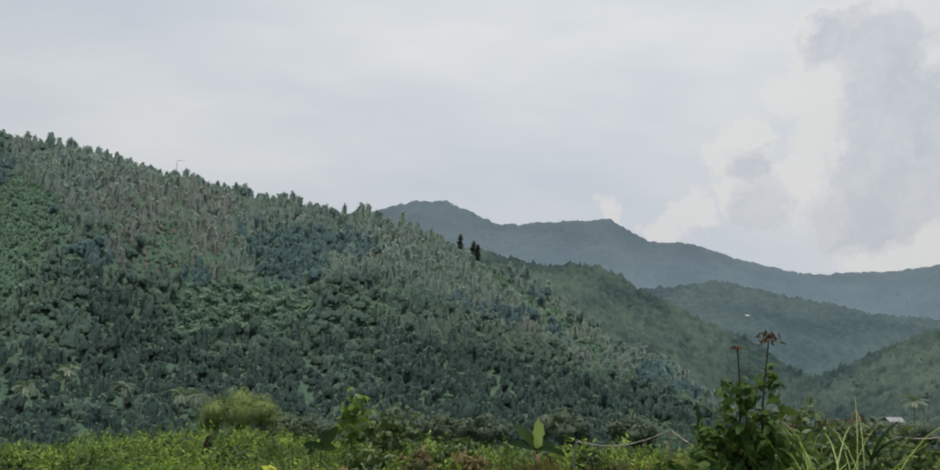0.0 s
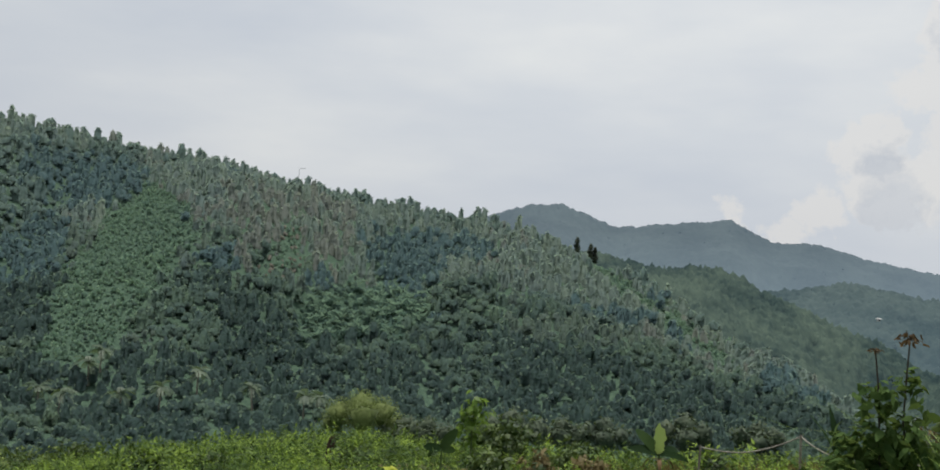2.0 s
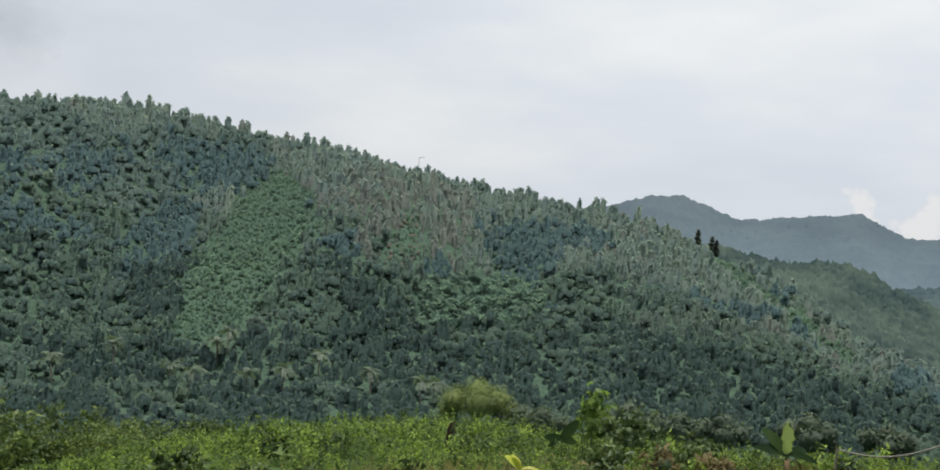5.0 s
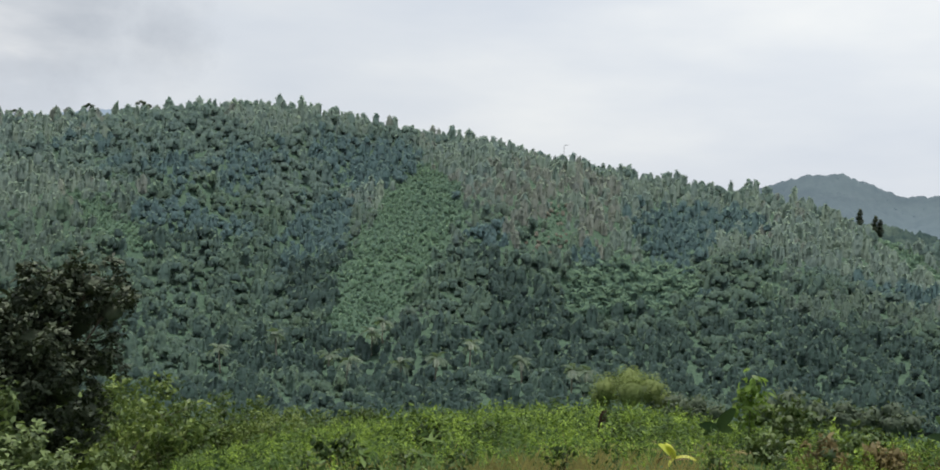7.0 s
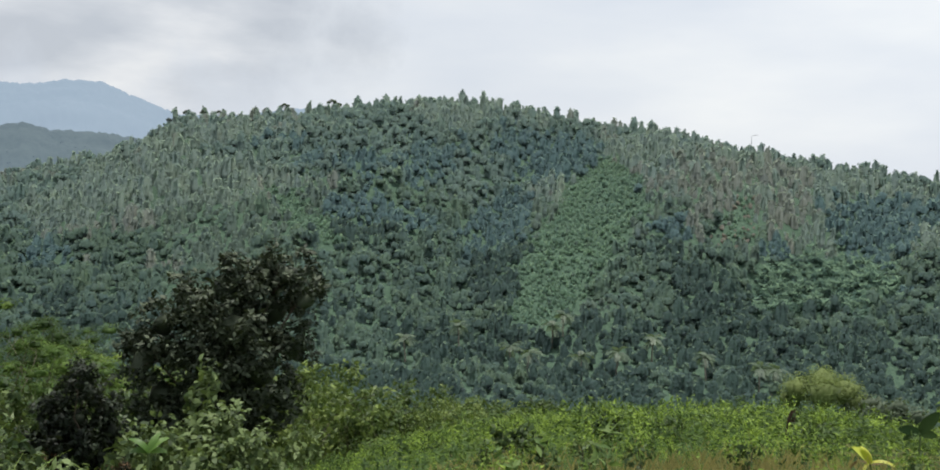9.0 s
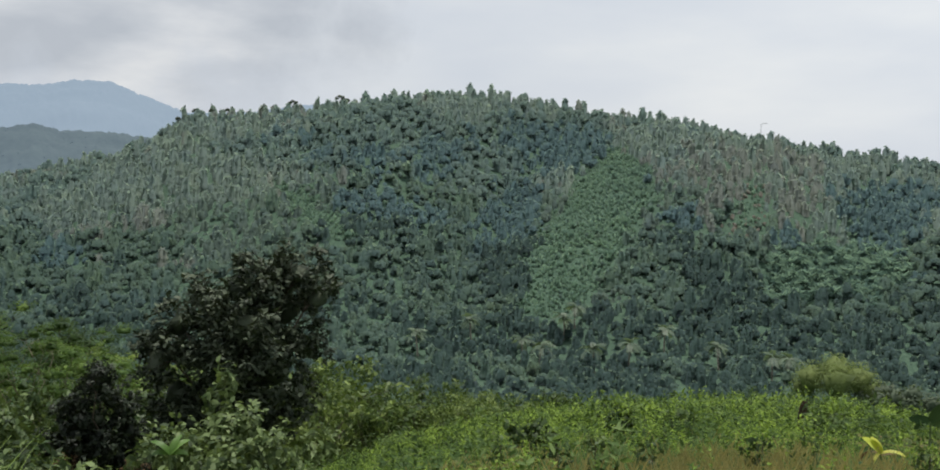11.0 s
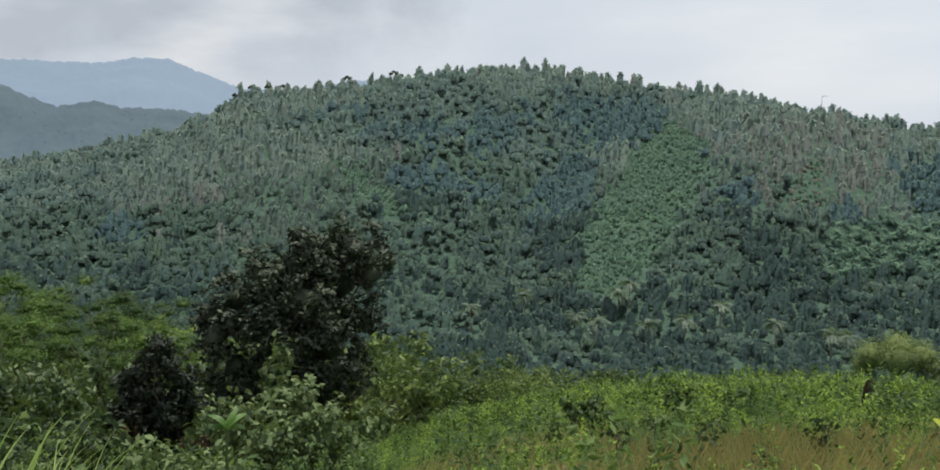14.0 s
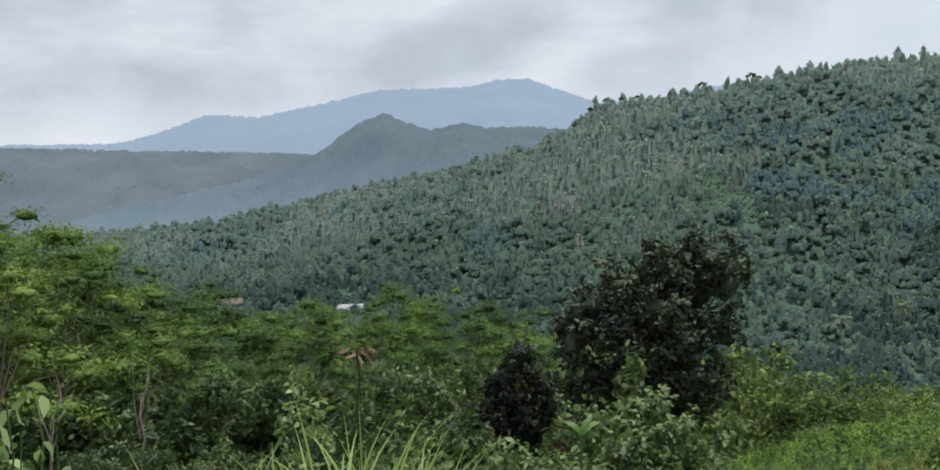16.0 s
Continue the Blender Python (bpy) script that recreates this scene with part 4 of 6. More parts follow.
def lobed_leaves(lobes, n, leaf, slim, g, droop=0.0, flat=0.0, up=0.3, rosette=0, soft=0.6, core=0.0, oval=False, inner=None, lift=0.0):
    """Leaves over lobes (x, y, z, radius): quads."""
    lobes = np.asarray(lobes, float)
    w = lobes[:, 3] ** 2
    if rosette:
        m = n // rosette
        k = g.choice(len(lobes), m, p=w / w.sum())
        d = unit(g.normal(0, 1, (m, 3)) + [0, 0, lift])
        c = lobes[k, :3] + d * (lobes[k, 3] * g.uniform(0.55, 1.06, m))[:, None] * [1, 1, 1 - flat]
        c, d0 = np.repeat(c, rosette, 0), np.repeat(d, rosette, 0)
        al = unit(d0 * 0.5 + g.normal(0, 0.8, (m * rosette, 3)) + [0, 0, -droop])
        L = leaf * g.uniform(0.65, 1.25, len(c))
        p = c + al * (L * 0.55)[:, None]
        nor = unit(d0 * 0.6 + [0, 0, up] + g.normal(0, 0.5, (len(c), 3)))
    else:
        k = g.choice(len(lobes), n, p=w / w.sum())
        d = unit(g.normal(0, 1, (n, 3)) + [0, 0, 0.25 + lift])
        p = lobes[k, :3] + d * (lobes[k, 3] * g.uniform(0.5, 1.08, n))[:, None] * [1, 1, 1 - flat]
        al = unit(d + g.normal(0, 0.7, (n, 3)) + [0, 0, -droop])
        L = leaf * g.uniform(0.6, 1.3, n)
        nor = unit(d * 0.6 + [0, 0, up] + g.normal(0, 0.45, (n, 3)))
    W = L * slim * g.uniform(0.8, 1.2, len(L))
    if oval:
        q, f = oval_leaves(p, nor, al, L, W)
    else:
        q, f = leaf_quads(p, nor, al, L, W, fold=0.12), quad_tris(len(L))
    each = 8 if oval else 4
    own = lobes[np.repeat(k, rosette) if rosette else k, :3]
    away = unit(q - np.repeat(own, each, 0))
    m = unit(away * soft + np.repeat(unit(nor), each, 0) * (1 - soft) + [0, 0, 0.1])
    # unseen solid clumps added inside the lobes to keep light out of the crown
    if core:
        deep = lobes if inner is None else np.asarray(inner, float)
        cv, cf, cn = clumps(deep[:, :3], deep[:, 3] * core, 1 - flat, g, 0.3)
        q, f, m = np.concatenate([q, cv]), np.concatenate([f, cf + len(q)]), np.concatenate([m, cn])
    return q, f, m


def limbs_to(lobes, base_h, r0, g, stem_to=None, sides=5):
    """A trunk that splits into a limb for every lobe."""
    top = np.array([0, 0, base_h]) if stem_to is None else np.asarray(stem_to, float)
    out = [tube(bent((0, 0, -0.25), top, 0, 7, g, 0.10), np.linspace(r0 * 1.25, r0 * 0.8, 7), 9)]
    for x, y, z, r in lobes:
        p = bent(top * g.uniform(0.8, 1.0), (x, y, z + 0.2 * r), 0.12 * abs(z - base_h), 6, g, 0.12)
        out.append(tube(p, np.linspace(r0 * 0.5, r0 * 0.10, 6), sides))
        for _ in range(2):
            q = np.array([x, y, z]) + unit(g.normal(0, 1, 3)) * r * 0.85
            out.append(tube(bent(p[4], q, 0.05, 4, g, 0.1), np.linspace(r0 * 0.14, r0 * 0.04, 4), 3))
    return join(out)


def lumpy(lobes, g, k=7, small=0.42, lift=0.25):
    """Smaller lumps over every lobe of a crown."""
    out = []
    for x, y, z, r in lobes:
        d = unit(g.normal(0, 1, (k, 3)) + [0, -0.2, lift])
        out += [(x + a * r * 0.78, y + b * r * 0.78, z + c * r * 0.78, r * small * g.uniform(0.7, 1.3)) for a, b, c in d]
    return out


def big_dark_tree():
    g = np.random.default_rng(12)
    az0, r = 47.0, 34.0
    base = at(az0, r, eye=LEFT_EYE)
    tree = thing("tree", base, "dense dark-leaved fruit tree below the field, glints painted as paler leaves", "tree", turn=radians(az0))
    lobes = []
    for az, el, dep, rad in ((43.6, -4.2, 0.0, 0.95), (45.3, -4.4, 0.4, 0.85), (47.2, -5.1, -0.2, 0.95), (49.0, -5.6, 0.3, 0.9), (42.6, -5.6, -0.4, 0.8),
                             (44.4, -6.4, 0.8, 1.2), (46.6, -7.2, -0.9, 1.35), (50.4, -7.2, 0.1, 1.0), (51.4, -9.2, 0.2, 0.95), (43.4, -8.3, -0.3, 0.95),
                             (48.8, -8.8, -0.6, 1.3), (45.2, -9.6, -0.7, 1.3), (44.0, -11.2, 0.2, 0.9), (47.4, -11.4, -0.5, 1.2), (50.4, -11.0, 0.0, 0.95),
                             (46.8, -8.6, 1.2, 1.5), (49.4, -12.4, -0.3, 0.8), (45.4, -12.6, -0.2, 0.9), (51.2, -12.6, 0.1, 0.8), (47.6, -13.4, 0.0, 1.0), (46.0, -14.0, 0.1, 0.9), (49.6, -14.0, 0.2, 0.8)):
        lobes.append(((az0 - az) * r * 0.01745, dep, EYE_Z + r * math.tan(radians(el)) - base.z, rad))
    part("trunk", *limbs_to(lobes, 2.6, 0.17, g), 4, M_bark, tree, "dark rough bark", True)
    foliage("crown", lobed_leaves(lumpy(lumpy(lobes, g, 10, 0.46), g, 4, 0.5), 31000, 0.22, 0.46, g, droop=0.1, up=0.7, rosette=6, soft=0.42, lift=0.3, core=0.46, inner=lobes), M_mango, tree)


def small_dark_tree():
    g = np.random.default_rng(13)
    az0, r = 54.6, 30.0
    base = at(az0, r, eye=LEFT_EYE)
    tree = thing("tree", base, "small dark conical fruit tree with browned lower leaves", "tree", turn=radians(az0))
    H = EYE_Z + r * math.tan(radians(-9.1)) - base.z
    lobes = [((az0 - az) * r * 0.01745, g.normal(0, 0.25), EYE_Z + r * math.tan(radians(el)) - base.z, rad) for az, el, rad in (
        (54.8, -9.5, 0.28), (54.7, -10.1, 0.42), (54.4, -10.9, 0.55), (55.5, -11.3, 0.52), (53.7, -11.5, 0.5), (54.8, -12.2, 0.75), (56.2, -12.7, 0.62),
        (53.4, -12.9, 0.62), (55.0, -13.5, 0.85), (56.9, -13.9, 0.58), (52.9, -14.1, 0.58), (55.0, -14.8, 0.85), (56.4, -15.2, 0.7), (53.4, -15.2, 0.7))]
    lobes = [(x * 1.15, y, z, r * 1.12) for x, y, z, r in lobes]
    part("trunk", *limbs_to(lobes[:5], H * 0.3, 0.09, g), 4, M_bark, tree, "", True)
    foliage("crown", lobed_leaves(lumpy(lumpy(lobes, g, 7, 0.48), g, 4, 0.52), 12500, 0.16, 0.46, g, droop=0.1, up=0.5, rosette=5, soft=0.6, lift=0.3, core=0.38, inner=lobes), M_mango, tree)
    foliage("dead_leaves", lobed_leaves([(-0.95, -1.1, EYE_Z + r * math.tan(radians(-14.0)) - base.z, 0.3), (0.9, -1.1, EYE_Z + r * math.tan(radians(-14.6)) - base.z, 0.36)], 360, 0.19, 0.4, g, droop=0.5, rosette=5), M_deadleaf, tree, "reddish-brown dead leaves")


def feather_tree_model(seed, place, H=10.0):
    """A slender tree with tiers of feathery leaves."""
    g = np.random.default_rng(seed)
    tree = thing("feathery_tree", place, "slender tree with bright feathery leaves and a thin pale trunk", "tree", "feathery trees on the lower slope")
    lobes, tips = [], []
    for i in range(14):
        u = 0.38 + 0.62 * (i + g.uniform(0.0, 1.0)) / 14
        a = i * 2.4 + g.uniform(-0.5, 0.5)
        d = H * 0.34 * math.sqrt(max(0.04, 1 - ((u - 0.55) / 0.55) ** 2)) * g.uniform(0.45, 1.1)
        x, y, z = math.cos(a) * d, math.sin(a) * d, H * u - 0.5
        tips.append((x, y, z, H * 0.12))
        # a flat tier of leaf sprays about the limb's end
        for _ in range(3):
            b, e = g.random() * 6.283, H * g.uniform(0.02, 0.11)
            lobes.append((x + math.cos(b) * e, y + math.sin(b) * e, z + g.normal(0, 0.03) * H, H * g.uniform(0.055, 0.11)))
    part("trunk", *limbs_to(tips, H * 0.42, 0.075, g, (g.normal(0, 0.3), g.normal(0, 0.3), H * 0.5)), 4, M_midbark, tree, "thin pale grey trunk", True)
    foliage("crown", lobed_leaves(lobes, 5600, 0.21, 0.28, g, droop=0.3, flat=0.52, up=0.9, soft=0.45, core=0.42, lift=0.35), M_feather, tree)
    return tree


def bush_model(name, seed, place, label, group, material, leaf=0.22, n=1500, slim=0.45, H=2.4, W=1.3, stem=M_bark, rosette=0, droop=0.1, core=0.42, oval=False):
    g = np.random.default_rng(seed)
    bush = thing(name, place, label, name.replace("_", " "), group)
    lobes = [(g.normal(0, W * 0.42), g.normal(0, W * 0.42), H * g.uniform(0.25, 0.84), W * g.uniform(0.28, 0.45)) for _ in range(9)]
    part("stem", *limbs_to(lobes, H * 0.2, 0.035, g, sides=5), 4, stem, bush, "", True)
    tufts = lobes if oval else lumpy(lobes, g, 8, 0.40)
    foliage("leaves", lobed_leaves(tufts, n, leaf, slim, g, droop=droop, rosette=rosette, core=core, oval=oval, soft=0.2 if oval else 0.38, inner=lobes, lift=0.0 if oval else 0.3), material, bush)
    return bush


def spread(model, places, turn_seed):
    """Copies of a model (or one of several) at places (Vector, scale)."""
    g = np.random.default_rng(turn_seed)
    models, first = model if isinstance(model, list) else [model], []
    for i, (p, s) in enumerate(places):
        m = Matrix.Translation(p) @ Matrix.Rotation(g.random() * 6.283, 4, "Z") @ Matrix.Diagonal((s, s, s * g.uniform(0.92, 1.08), 1))
        if i < len(models):
            first.append((models[i], m))
        else:
            copy_thing(models[i % len(models)], m)
    for ob, m in first:
        ob.matrix_basis = m


def left_woods():
    g = np.random.default_rng(31)
    CA = [50, 53, 56.4, 62.4, 67.6, 71, 74.3, 77.5, 80.2, 81.8, 84, 92]
    CE = [-9.3, -8.4, -7.0, -6.6, -6.7, -5.9, -5.4, -4.6, -2.6, -0.9, -0.5, -0.4]
    models = [feather_tree_model(200 + k, Vector((0, 0, 0))) for k in range(5)]
    places = []
    for r, n, dip in ((33, 8, 4.6), (39, 10, 3.0), (47, 15, 1.4), (56, 15, 0.2), (67, 13, 0.1)):
        for i in range(n):
            az = 52.5 + (38 * (i + g.uniform(0.15, 0.85)) / n)
            if r < 45 and az < 60:
                continue
            p = at(az, r + g.uniform(-4, 4))
            rr = math.hypot(p.x, p.y)
            h = EYE_Z + rr * math.tan(radians(np.interp(az, CA, CE) - dip * g.uniform(0.2, 1.3))) - p.z
            places.append((p, min(max(h * 1.05, 4.0), 15) / 10.0))
    # one tall tree closest to the lens' left-hand limit of view
    p = at(84.5, 36)
    places.append((p, (EYE_Z + 36 * math.tan(radians(-0.6)) - p.z) / 10))
    p = at(81.8, 39)
    places.append((p, (EYE_Z + 39 * math.tan(radians(-1.4)) - p.z) / 10))
    for az, r, el in ((82.6, 46, -0.5), (80.4, 47, -1.9), (86.5, 45, -0.4), (79.0, 48, -2.9), (77.4, 46, -4.2)):
        p = at(az, r)
        places.append((p, rise(p, el, r) / 10))
    spread(models, places, 32)
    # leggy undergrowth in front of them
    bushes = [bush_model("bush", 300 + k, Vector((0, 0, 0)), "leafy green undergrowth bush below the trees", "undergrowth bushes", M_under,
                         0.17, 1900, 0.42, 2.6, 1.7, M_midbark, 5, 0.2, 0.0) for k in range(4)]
    places = []
    for r0, r1, n, a0, a1, top in ((19, 27, 30, 56, 90, -13.8), (28, 36, 40, 57, 90, -10.8), (36, 46, 22, 49, 60, -9.4)):
        for i in range(n):
            az = a0 + (a1 - a0) * (i + g.random()) / n
            r = g.uniform(r0, r1)
            if r < 31 and 51 < az < 58.6:
                continue
            p = at(az, r)
            places.append((p, min(max(rise(p, top - abs(g.normal(0, 0.8)), r), 0.9), 4.8) / 2.6))
    spread(bushes, places, 33)
    # bare pale saplings
    sap = thing("bare_sapling", Vector((0, 0, 0)), "thin bare pale sapling with forking branches", "sapling", "bare saplings among the bushes")
    lobes = [(g.normal(0, 0.45), g.normal(0, 0.45), g.uniform(4.2, 6.2), 0.5) for _ in range(4)]
    part("trunk", *limbs_to(lobes, 3.2, 0.042, g), 4, M_palebark, sap, "", True)
    spread(sap, [(at(76.0, 24), 0.8), (at(80.6, 25), 0.8)], 34)


def bank_bushes():
    """Bushes between the dark tree and the valley's edge."""
    g = np.random.default_rng(41)
    models = [bush_model("bush", 320 + k, Vector((0, 0, 0)), "rounded mid-green bush on the bank beyond the field", "bank bushes", M_bank,
                         0.16, 2000, 0.45, 2.8, 1.9, M_bark, 5, 0.15, 0.0) for k in range(4)]
    places = []
    for r, n, a0, a1, top in ((41, 9, 33, 46, 0.0), (48, 13, 26, 50, 0.2), (58, 16, 24, 52, 0.0), (70, 16, 24, 52, -0.3), (84, 12, 26, 50, -0.4)):
        for i in range(n):
            az = a0 + (a1 - a0) * (i + g.random()) / n
            p = at(az, r + g.uniform(-3, 3))
            rr = math.hypot(p.x, p.y)
            el = np.interp(az, [24, 30, 33, 37, 40, 43, 48, 52], [-11.0, -11.0, -10.9, -11.2, -10.6, -9.6, -9.6, -9.0]) + top - abs(g.normal(0, 0.6))
            h = EYE_Z + rr * math.tan(radians(el)) - p.z
            if h > 0.8:
                places.append((p, min(h, 8.0) / 2.8))
    spread(models, places, 42)
    b = bush_model("brown_bush", 350, at(35.3, 43), "small upright brownish bush at the field edge", "", M_dry, 0.14, 900, 0.4, 1.9, 0.75)


def large_leaf_bushes():
    """Bushes close by with leaves that can be told apart."""
    for seed, az, r, H, W, n in ((401, 48.4, 16.5, 2.25, 1.15, 1500), (402, 50.3, 15.0, 1.75, 0.9, 900), (403, 46.6, 15.5, 1.7, 0.9, 900), (404, 52.4, 13.5, 1.5, 0.8, 700),
                                (405, 60.5, 14.0, 1.6, 0.9, 800), (408, 44.6, 17.0, 1.5, 0.8, 700)):
        bush_model("leafy_bush", seed, at(az, r, eye=LEFT_EYE), "bush with large oval leaves on the slope, highlights and gaps painted into leaf tones", "large-leaved bushes", M_bigleaf, 0.135, int(n * 1.5), 0.5, H, W,
                   M_stem, 5, 0.35, 0.0, True)
    p = at(51.2, 13.0, eye=LEFT_EYE)
    banana_plant(p, "young banana plant with bright green ribbed leaves", rise(p, -14.4, 13.0), [(51, 60, 0.34, 0.10, 1.3, 40), (51, 20, 0.3, 0.09, 1.5, 45), (231, 62, 0.34, 0.10, 1.3, -40), (231, 25, 0.3, 0.09, 1.5, -45), (90, 70, 0.32, 0.10, 1.0, 20)], stout=0.03, leafmat=M_fresh)
    # slim leafy shoot standing above the bush
    g = np.random.default_rng(410)
    p = at(48.2, 17.0, eye=LEFT_EYE)
    shoot = thing("leafy_shoot", p, "slender leafy sapling rising above the bushes", "sapling")
    top = EYE_Z + 17 * math.tan(radians(-9.9)) - p.z
    lobes = [(g.normal(0, 0.1), g.normal(0, 0.1), top * u, 0.20 + 0.16 * (1 - u)) for u in (0.62, 0.72, 0.82, 0.92, 0.98)]
    part("stem", *tube(bent((0, 0, -0.1), (0.02, 0, top), 0, 8, g, 0.05), np.linspace(0.03, 0.008, 8), 6), 4, M_stem, shoot, "", True)
    foliage("leaves", lobed_leaves(lobes, 320, 0.17, 0.42, g, 0.4, rosette=5, oval=True), M_bigleaf, shoot)


def blade(length, width, arch, n=8, g=None, tip=0.25, groove=0.15):
    """A long leaf arching from its foot at the origin along +x, as a grid with a groove: verts, quads."""
    t = np.linspace(0, 1, n)
    x = length * np.sin(t * arch) / max(arch, 1e-3)
    z = length * (1 - np.cos(t * arch)) / max(arch, 1e-3)
    w = width * np.clip(np.sin(np.pi * np.clip(0.10 + t * 0.88, 0, 1)) ** 0.6, tip * 0.2, 1) * 0.5
    rows = [np.stack([x, -w, -z + groove * w], -1), np.stack([x, 0 * w, -z], -1), np.stack([x, w, -z + groove * w], -1)]
    v = np.stack(rows, 1).reshape(-1, 3)
    return v, grid_faces(n, 3)


def turned(v, rz, ry=0.0, lift=(0, 0, 0)):
    """Points tipped up by ry and turned by rz."""
    c, s = math.cos(ry), math.sin(ry)
    v = np.stack([v[:, 0] * c - v[:, 2] * s, v[:, 1], v[:, 0] * s + v[:, 2] * c], -1)
    c, s = math.cos(rz), math.sin(rz)
    return np.stack([v[:, 0] * c - v[:, 1] * s, v[:, 0] * s + v[:, 1] * c, v[:, 2]], -1) + np.asarray(lift)


def banana_plant(place, label, stem_h, leaves, group="", young=None, dead=0, leafmat=None, stout=0.05):
    """leaves: (turn, tip-up, length, width, arch) in degrees and metres."""
    g = np.random.default_rng(int(abs(place.x * 100)))
    ob = thing("banana_plant", place, label, "banana plant", group)
    part("pseudostem", *tube(bent((0, 0, -0.1), (0, 0, stem_h), 0, 5, g, 0.03), np.linspace(stout, stout * 0.6, 5), 9), 4, M_stem, ob, "", True)
    for rz, up, L, W, arch, *roll in leaves:
        v, f = blade(L, W, arch, 10)
        if roll:
            c, q = math.cos(radians(roll[0])), math.sin(radians(roll[0]))
            v = np.stack([v[:, 0], v[:, 1] * c - v[:, 2] * q, v[:, 1] * q + v[:, 2] * c], -1)
        part("leaf", turned(v, radians(rz), radians(up), (0, 0, stem_h)), f, 4, leafmat or M_banana, ob, "", True)
    if young:
        rz, up, L, W = young
        v, f = blade(L, W, 0.15, 16)
        v[:, 1] *= np.repeat(g.uniform(0.72, 1.2, 16), 3)      # torn edges
        v[::3, 1] *= np.clip(1.25 - np.abs(np.arange(16) - 11) * 0.02 - (np.arange(16) > 12) * 0.7, 0.2, 1.2)
        part("young_leaf", turned(v, radians(rz), radians(up), (0, 0, stem_h)), f, 4, M_young, ob, "pale green upright new leaf", True)
    for k in range(dead):
        v, f = blade(0.7, 0.12, 2.2, 8)
        part("dead_leaf", turned(v, k * 2.1 + 0.5, radians(30), (0, 0, stem_h * 0.8)), f, 4, M_deadleaf, ob, "brown drooping dead leaf", True)
    return ob


def palm_model(place, H, seed):
    g = np.random.default_rng(seed)
    ob = thing("coconut_palm", place, "tall coconut palm with drooping grey-green fronds", "palm", "coconut palms in the valley")
    lean = (g.normal(0, 0.06) * H, g.normal(0, 0.06) * H, H)
    part("trunk", *tube(bent((0, 0, -0.3), lean, 0, 7, g, 0.08), np.linspace(0.22, 0.13, 7), 7), 4, M_palebark, ob, "", True)
    for k in range(15):
        L, up, rz = g.uniform(2.6, 3.5), g.uniform(-10, 75), k * 2.4
        n = 13
        t = np.linspace(0.0, 1, n)
        arch = 1.5
        x, z = L * np.sin(t * arch) / arch, -L * (1 - np.cos(t * arch)) / arch
        spine = turned(np.stack([x, 0 * x, z], -1), rz, radians(up), lean)
        v, f = tube(spine, np.linspace(0.04, 0.01, n), 3)
        out = [(v, f)]
        side = np.array([-math.sin(rz), math.cos(rz), 0])
        c, al = [], []
        for s in (-1, 1):
            for p in spine[2:]:
                c.append(p + side * s * 0.32 + [0, 0, -0.16])
                al.append(side * s + [0, 0, -0.6])
        c, al = np.array(c), np.array(al)
        q = leaf_quads(c, np.tile([[math.cos(rz), math.sin(rz), 0.9]], (len(c), 1)), al, np.full(len(c), 0.8), np.full(len(c), 0.26))
        out.append((q, np.arange(len(q)).reshape(-1, 4)))
        part("frond", *join(out), 4, M_palm, ob)
    return ob


def house(place, turn, w, d, h, roof, label, group=""):
    """A small house: walls, gable roof with eaves, door and windows."""
    ob = thing("house", place, label, "house", group, turn=turn)
    bm = bmesh.new()
    bmesh.ops.create_cube(bm, size=1, matrix=Matrix.Translation((0, 0, h / 2 - 0.3)) @ Matrix.Diagonal((w, d, h + 0.6, 1)))
    me = bpy.data.meshes.new("walls")
    bm.to_mesh(me)
    bm.free()
    me.materials.append(M_plaster)
    o = new("walls", me)
    o.parent = ob
    e, t, rise = 0.6, 0.12, d * 0.28
    prof = [(-d / 2 - e, h - 0.2), (0, h + rise), (d / 2 + e, h - 0.2), (d / 2 + e, h - 0.2 + t), (0, h + rise + t), (-d / 2 - e, h - 0.2 + t)]
    v = [(x, y, z) for x in (-w / 2 - e, w / 2 + e) for y, z in prof]
    me = bpy.data.meshes.new("roof")
    me.from_pydata(v, [], [(0, 1, 4, 5), (1, 2, 3, 4), (6, 11, 10, 7), (7, 10, 9, 8), (5, 4, 10, 11), (4, 3, 9, 10), (0, 6, 7, 1), (1, 7, 8, 2), (0, 5, 11, 6), (2, 8, 9, 3)])
    me.materials.append(roof)
    o = new("roof", me)
    o.parent = ob
    for i, x in enumerate(np.linspace(-w * 0.36, w * 0.36, 3)):
        door = i == 1
        bm = bmesh.new()
        bmesh.ops.create_cube(bm, size=1, matrix=Matrix.Translation((x, -d / 2 - 0.02, 1.0 if door else 1.5)) @ Matrix.Diagonal((0.9, 0.08, 2.0 if door else 1.1, 1)))
        me = bpy.data.meshes.new("door" if door else "window")
        bm.to_mesh(me)
        bm.free()
        me.materials.append(M_hole)
        o = new("door" if door else "window", me)
        o.parent = ob
    return ob


def lone_tree(place, label, H, lobes, n, leaf, material, seed, trunk=0.12, bark=None, flat=0.0, group=""):
    g = np.random.default_rng(seed)
    tree = thing("tree", place, label, "tree", group)
    L = [(x * H, y * H, z * H, r * H) for x, y, z, r in lobes]
    part("trunk", *limbs_to(L, H * min(z for _, _, z, _ in lobes) * 0.8, trunk, g), 4, bark or M_bark, tree, "", True)
    foliage("crown", lobed_leaves(L, n, leaf, 0.7, g, flat=flat, up=0.5, core=0.8), material, tree)
    return tree


def rise(place, el, r):
    """Height from a place on the ground to the sight line at that rise."""
    return EYE_Z + r * math.tan(radians(el)) - place.z


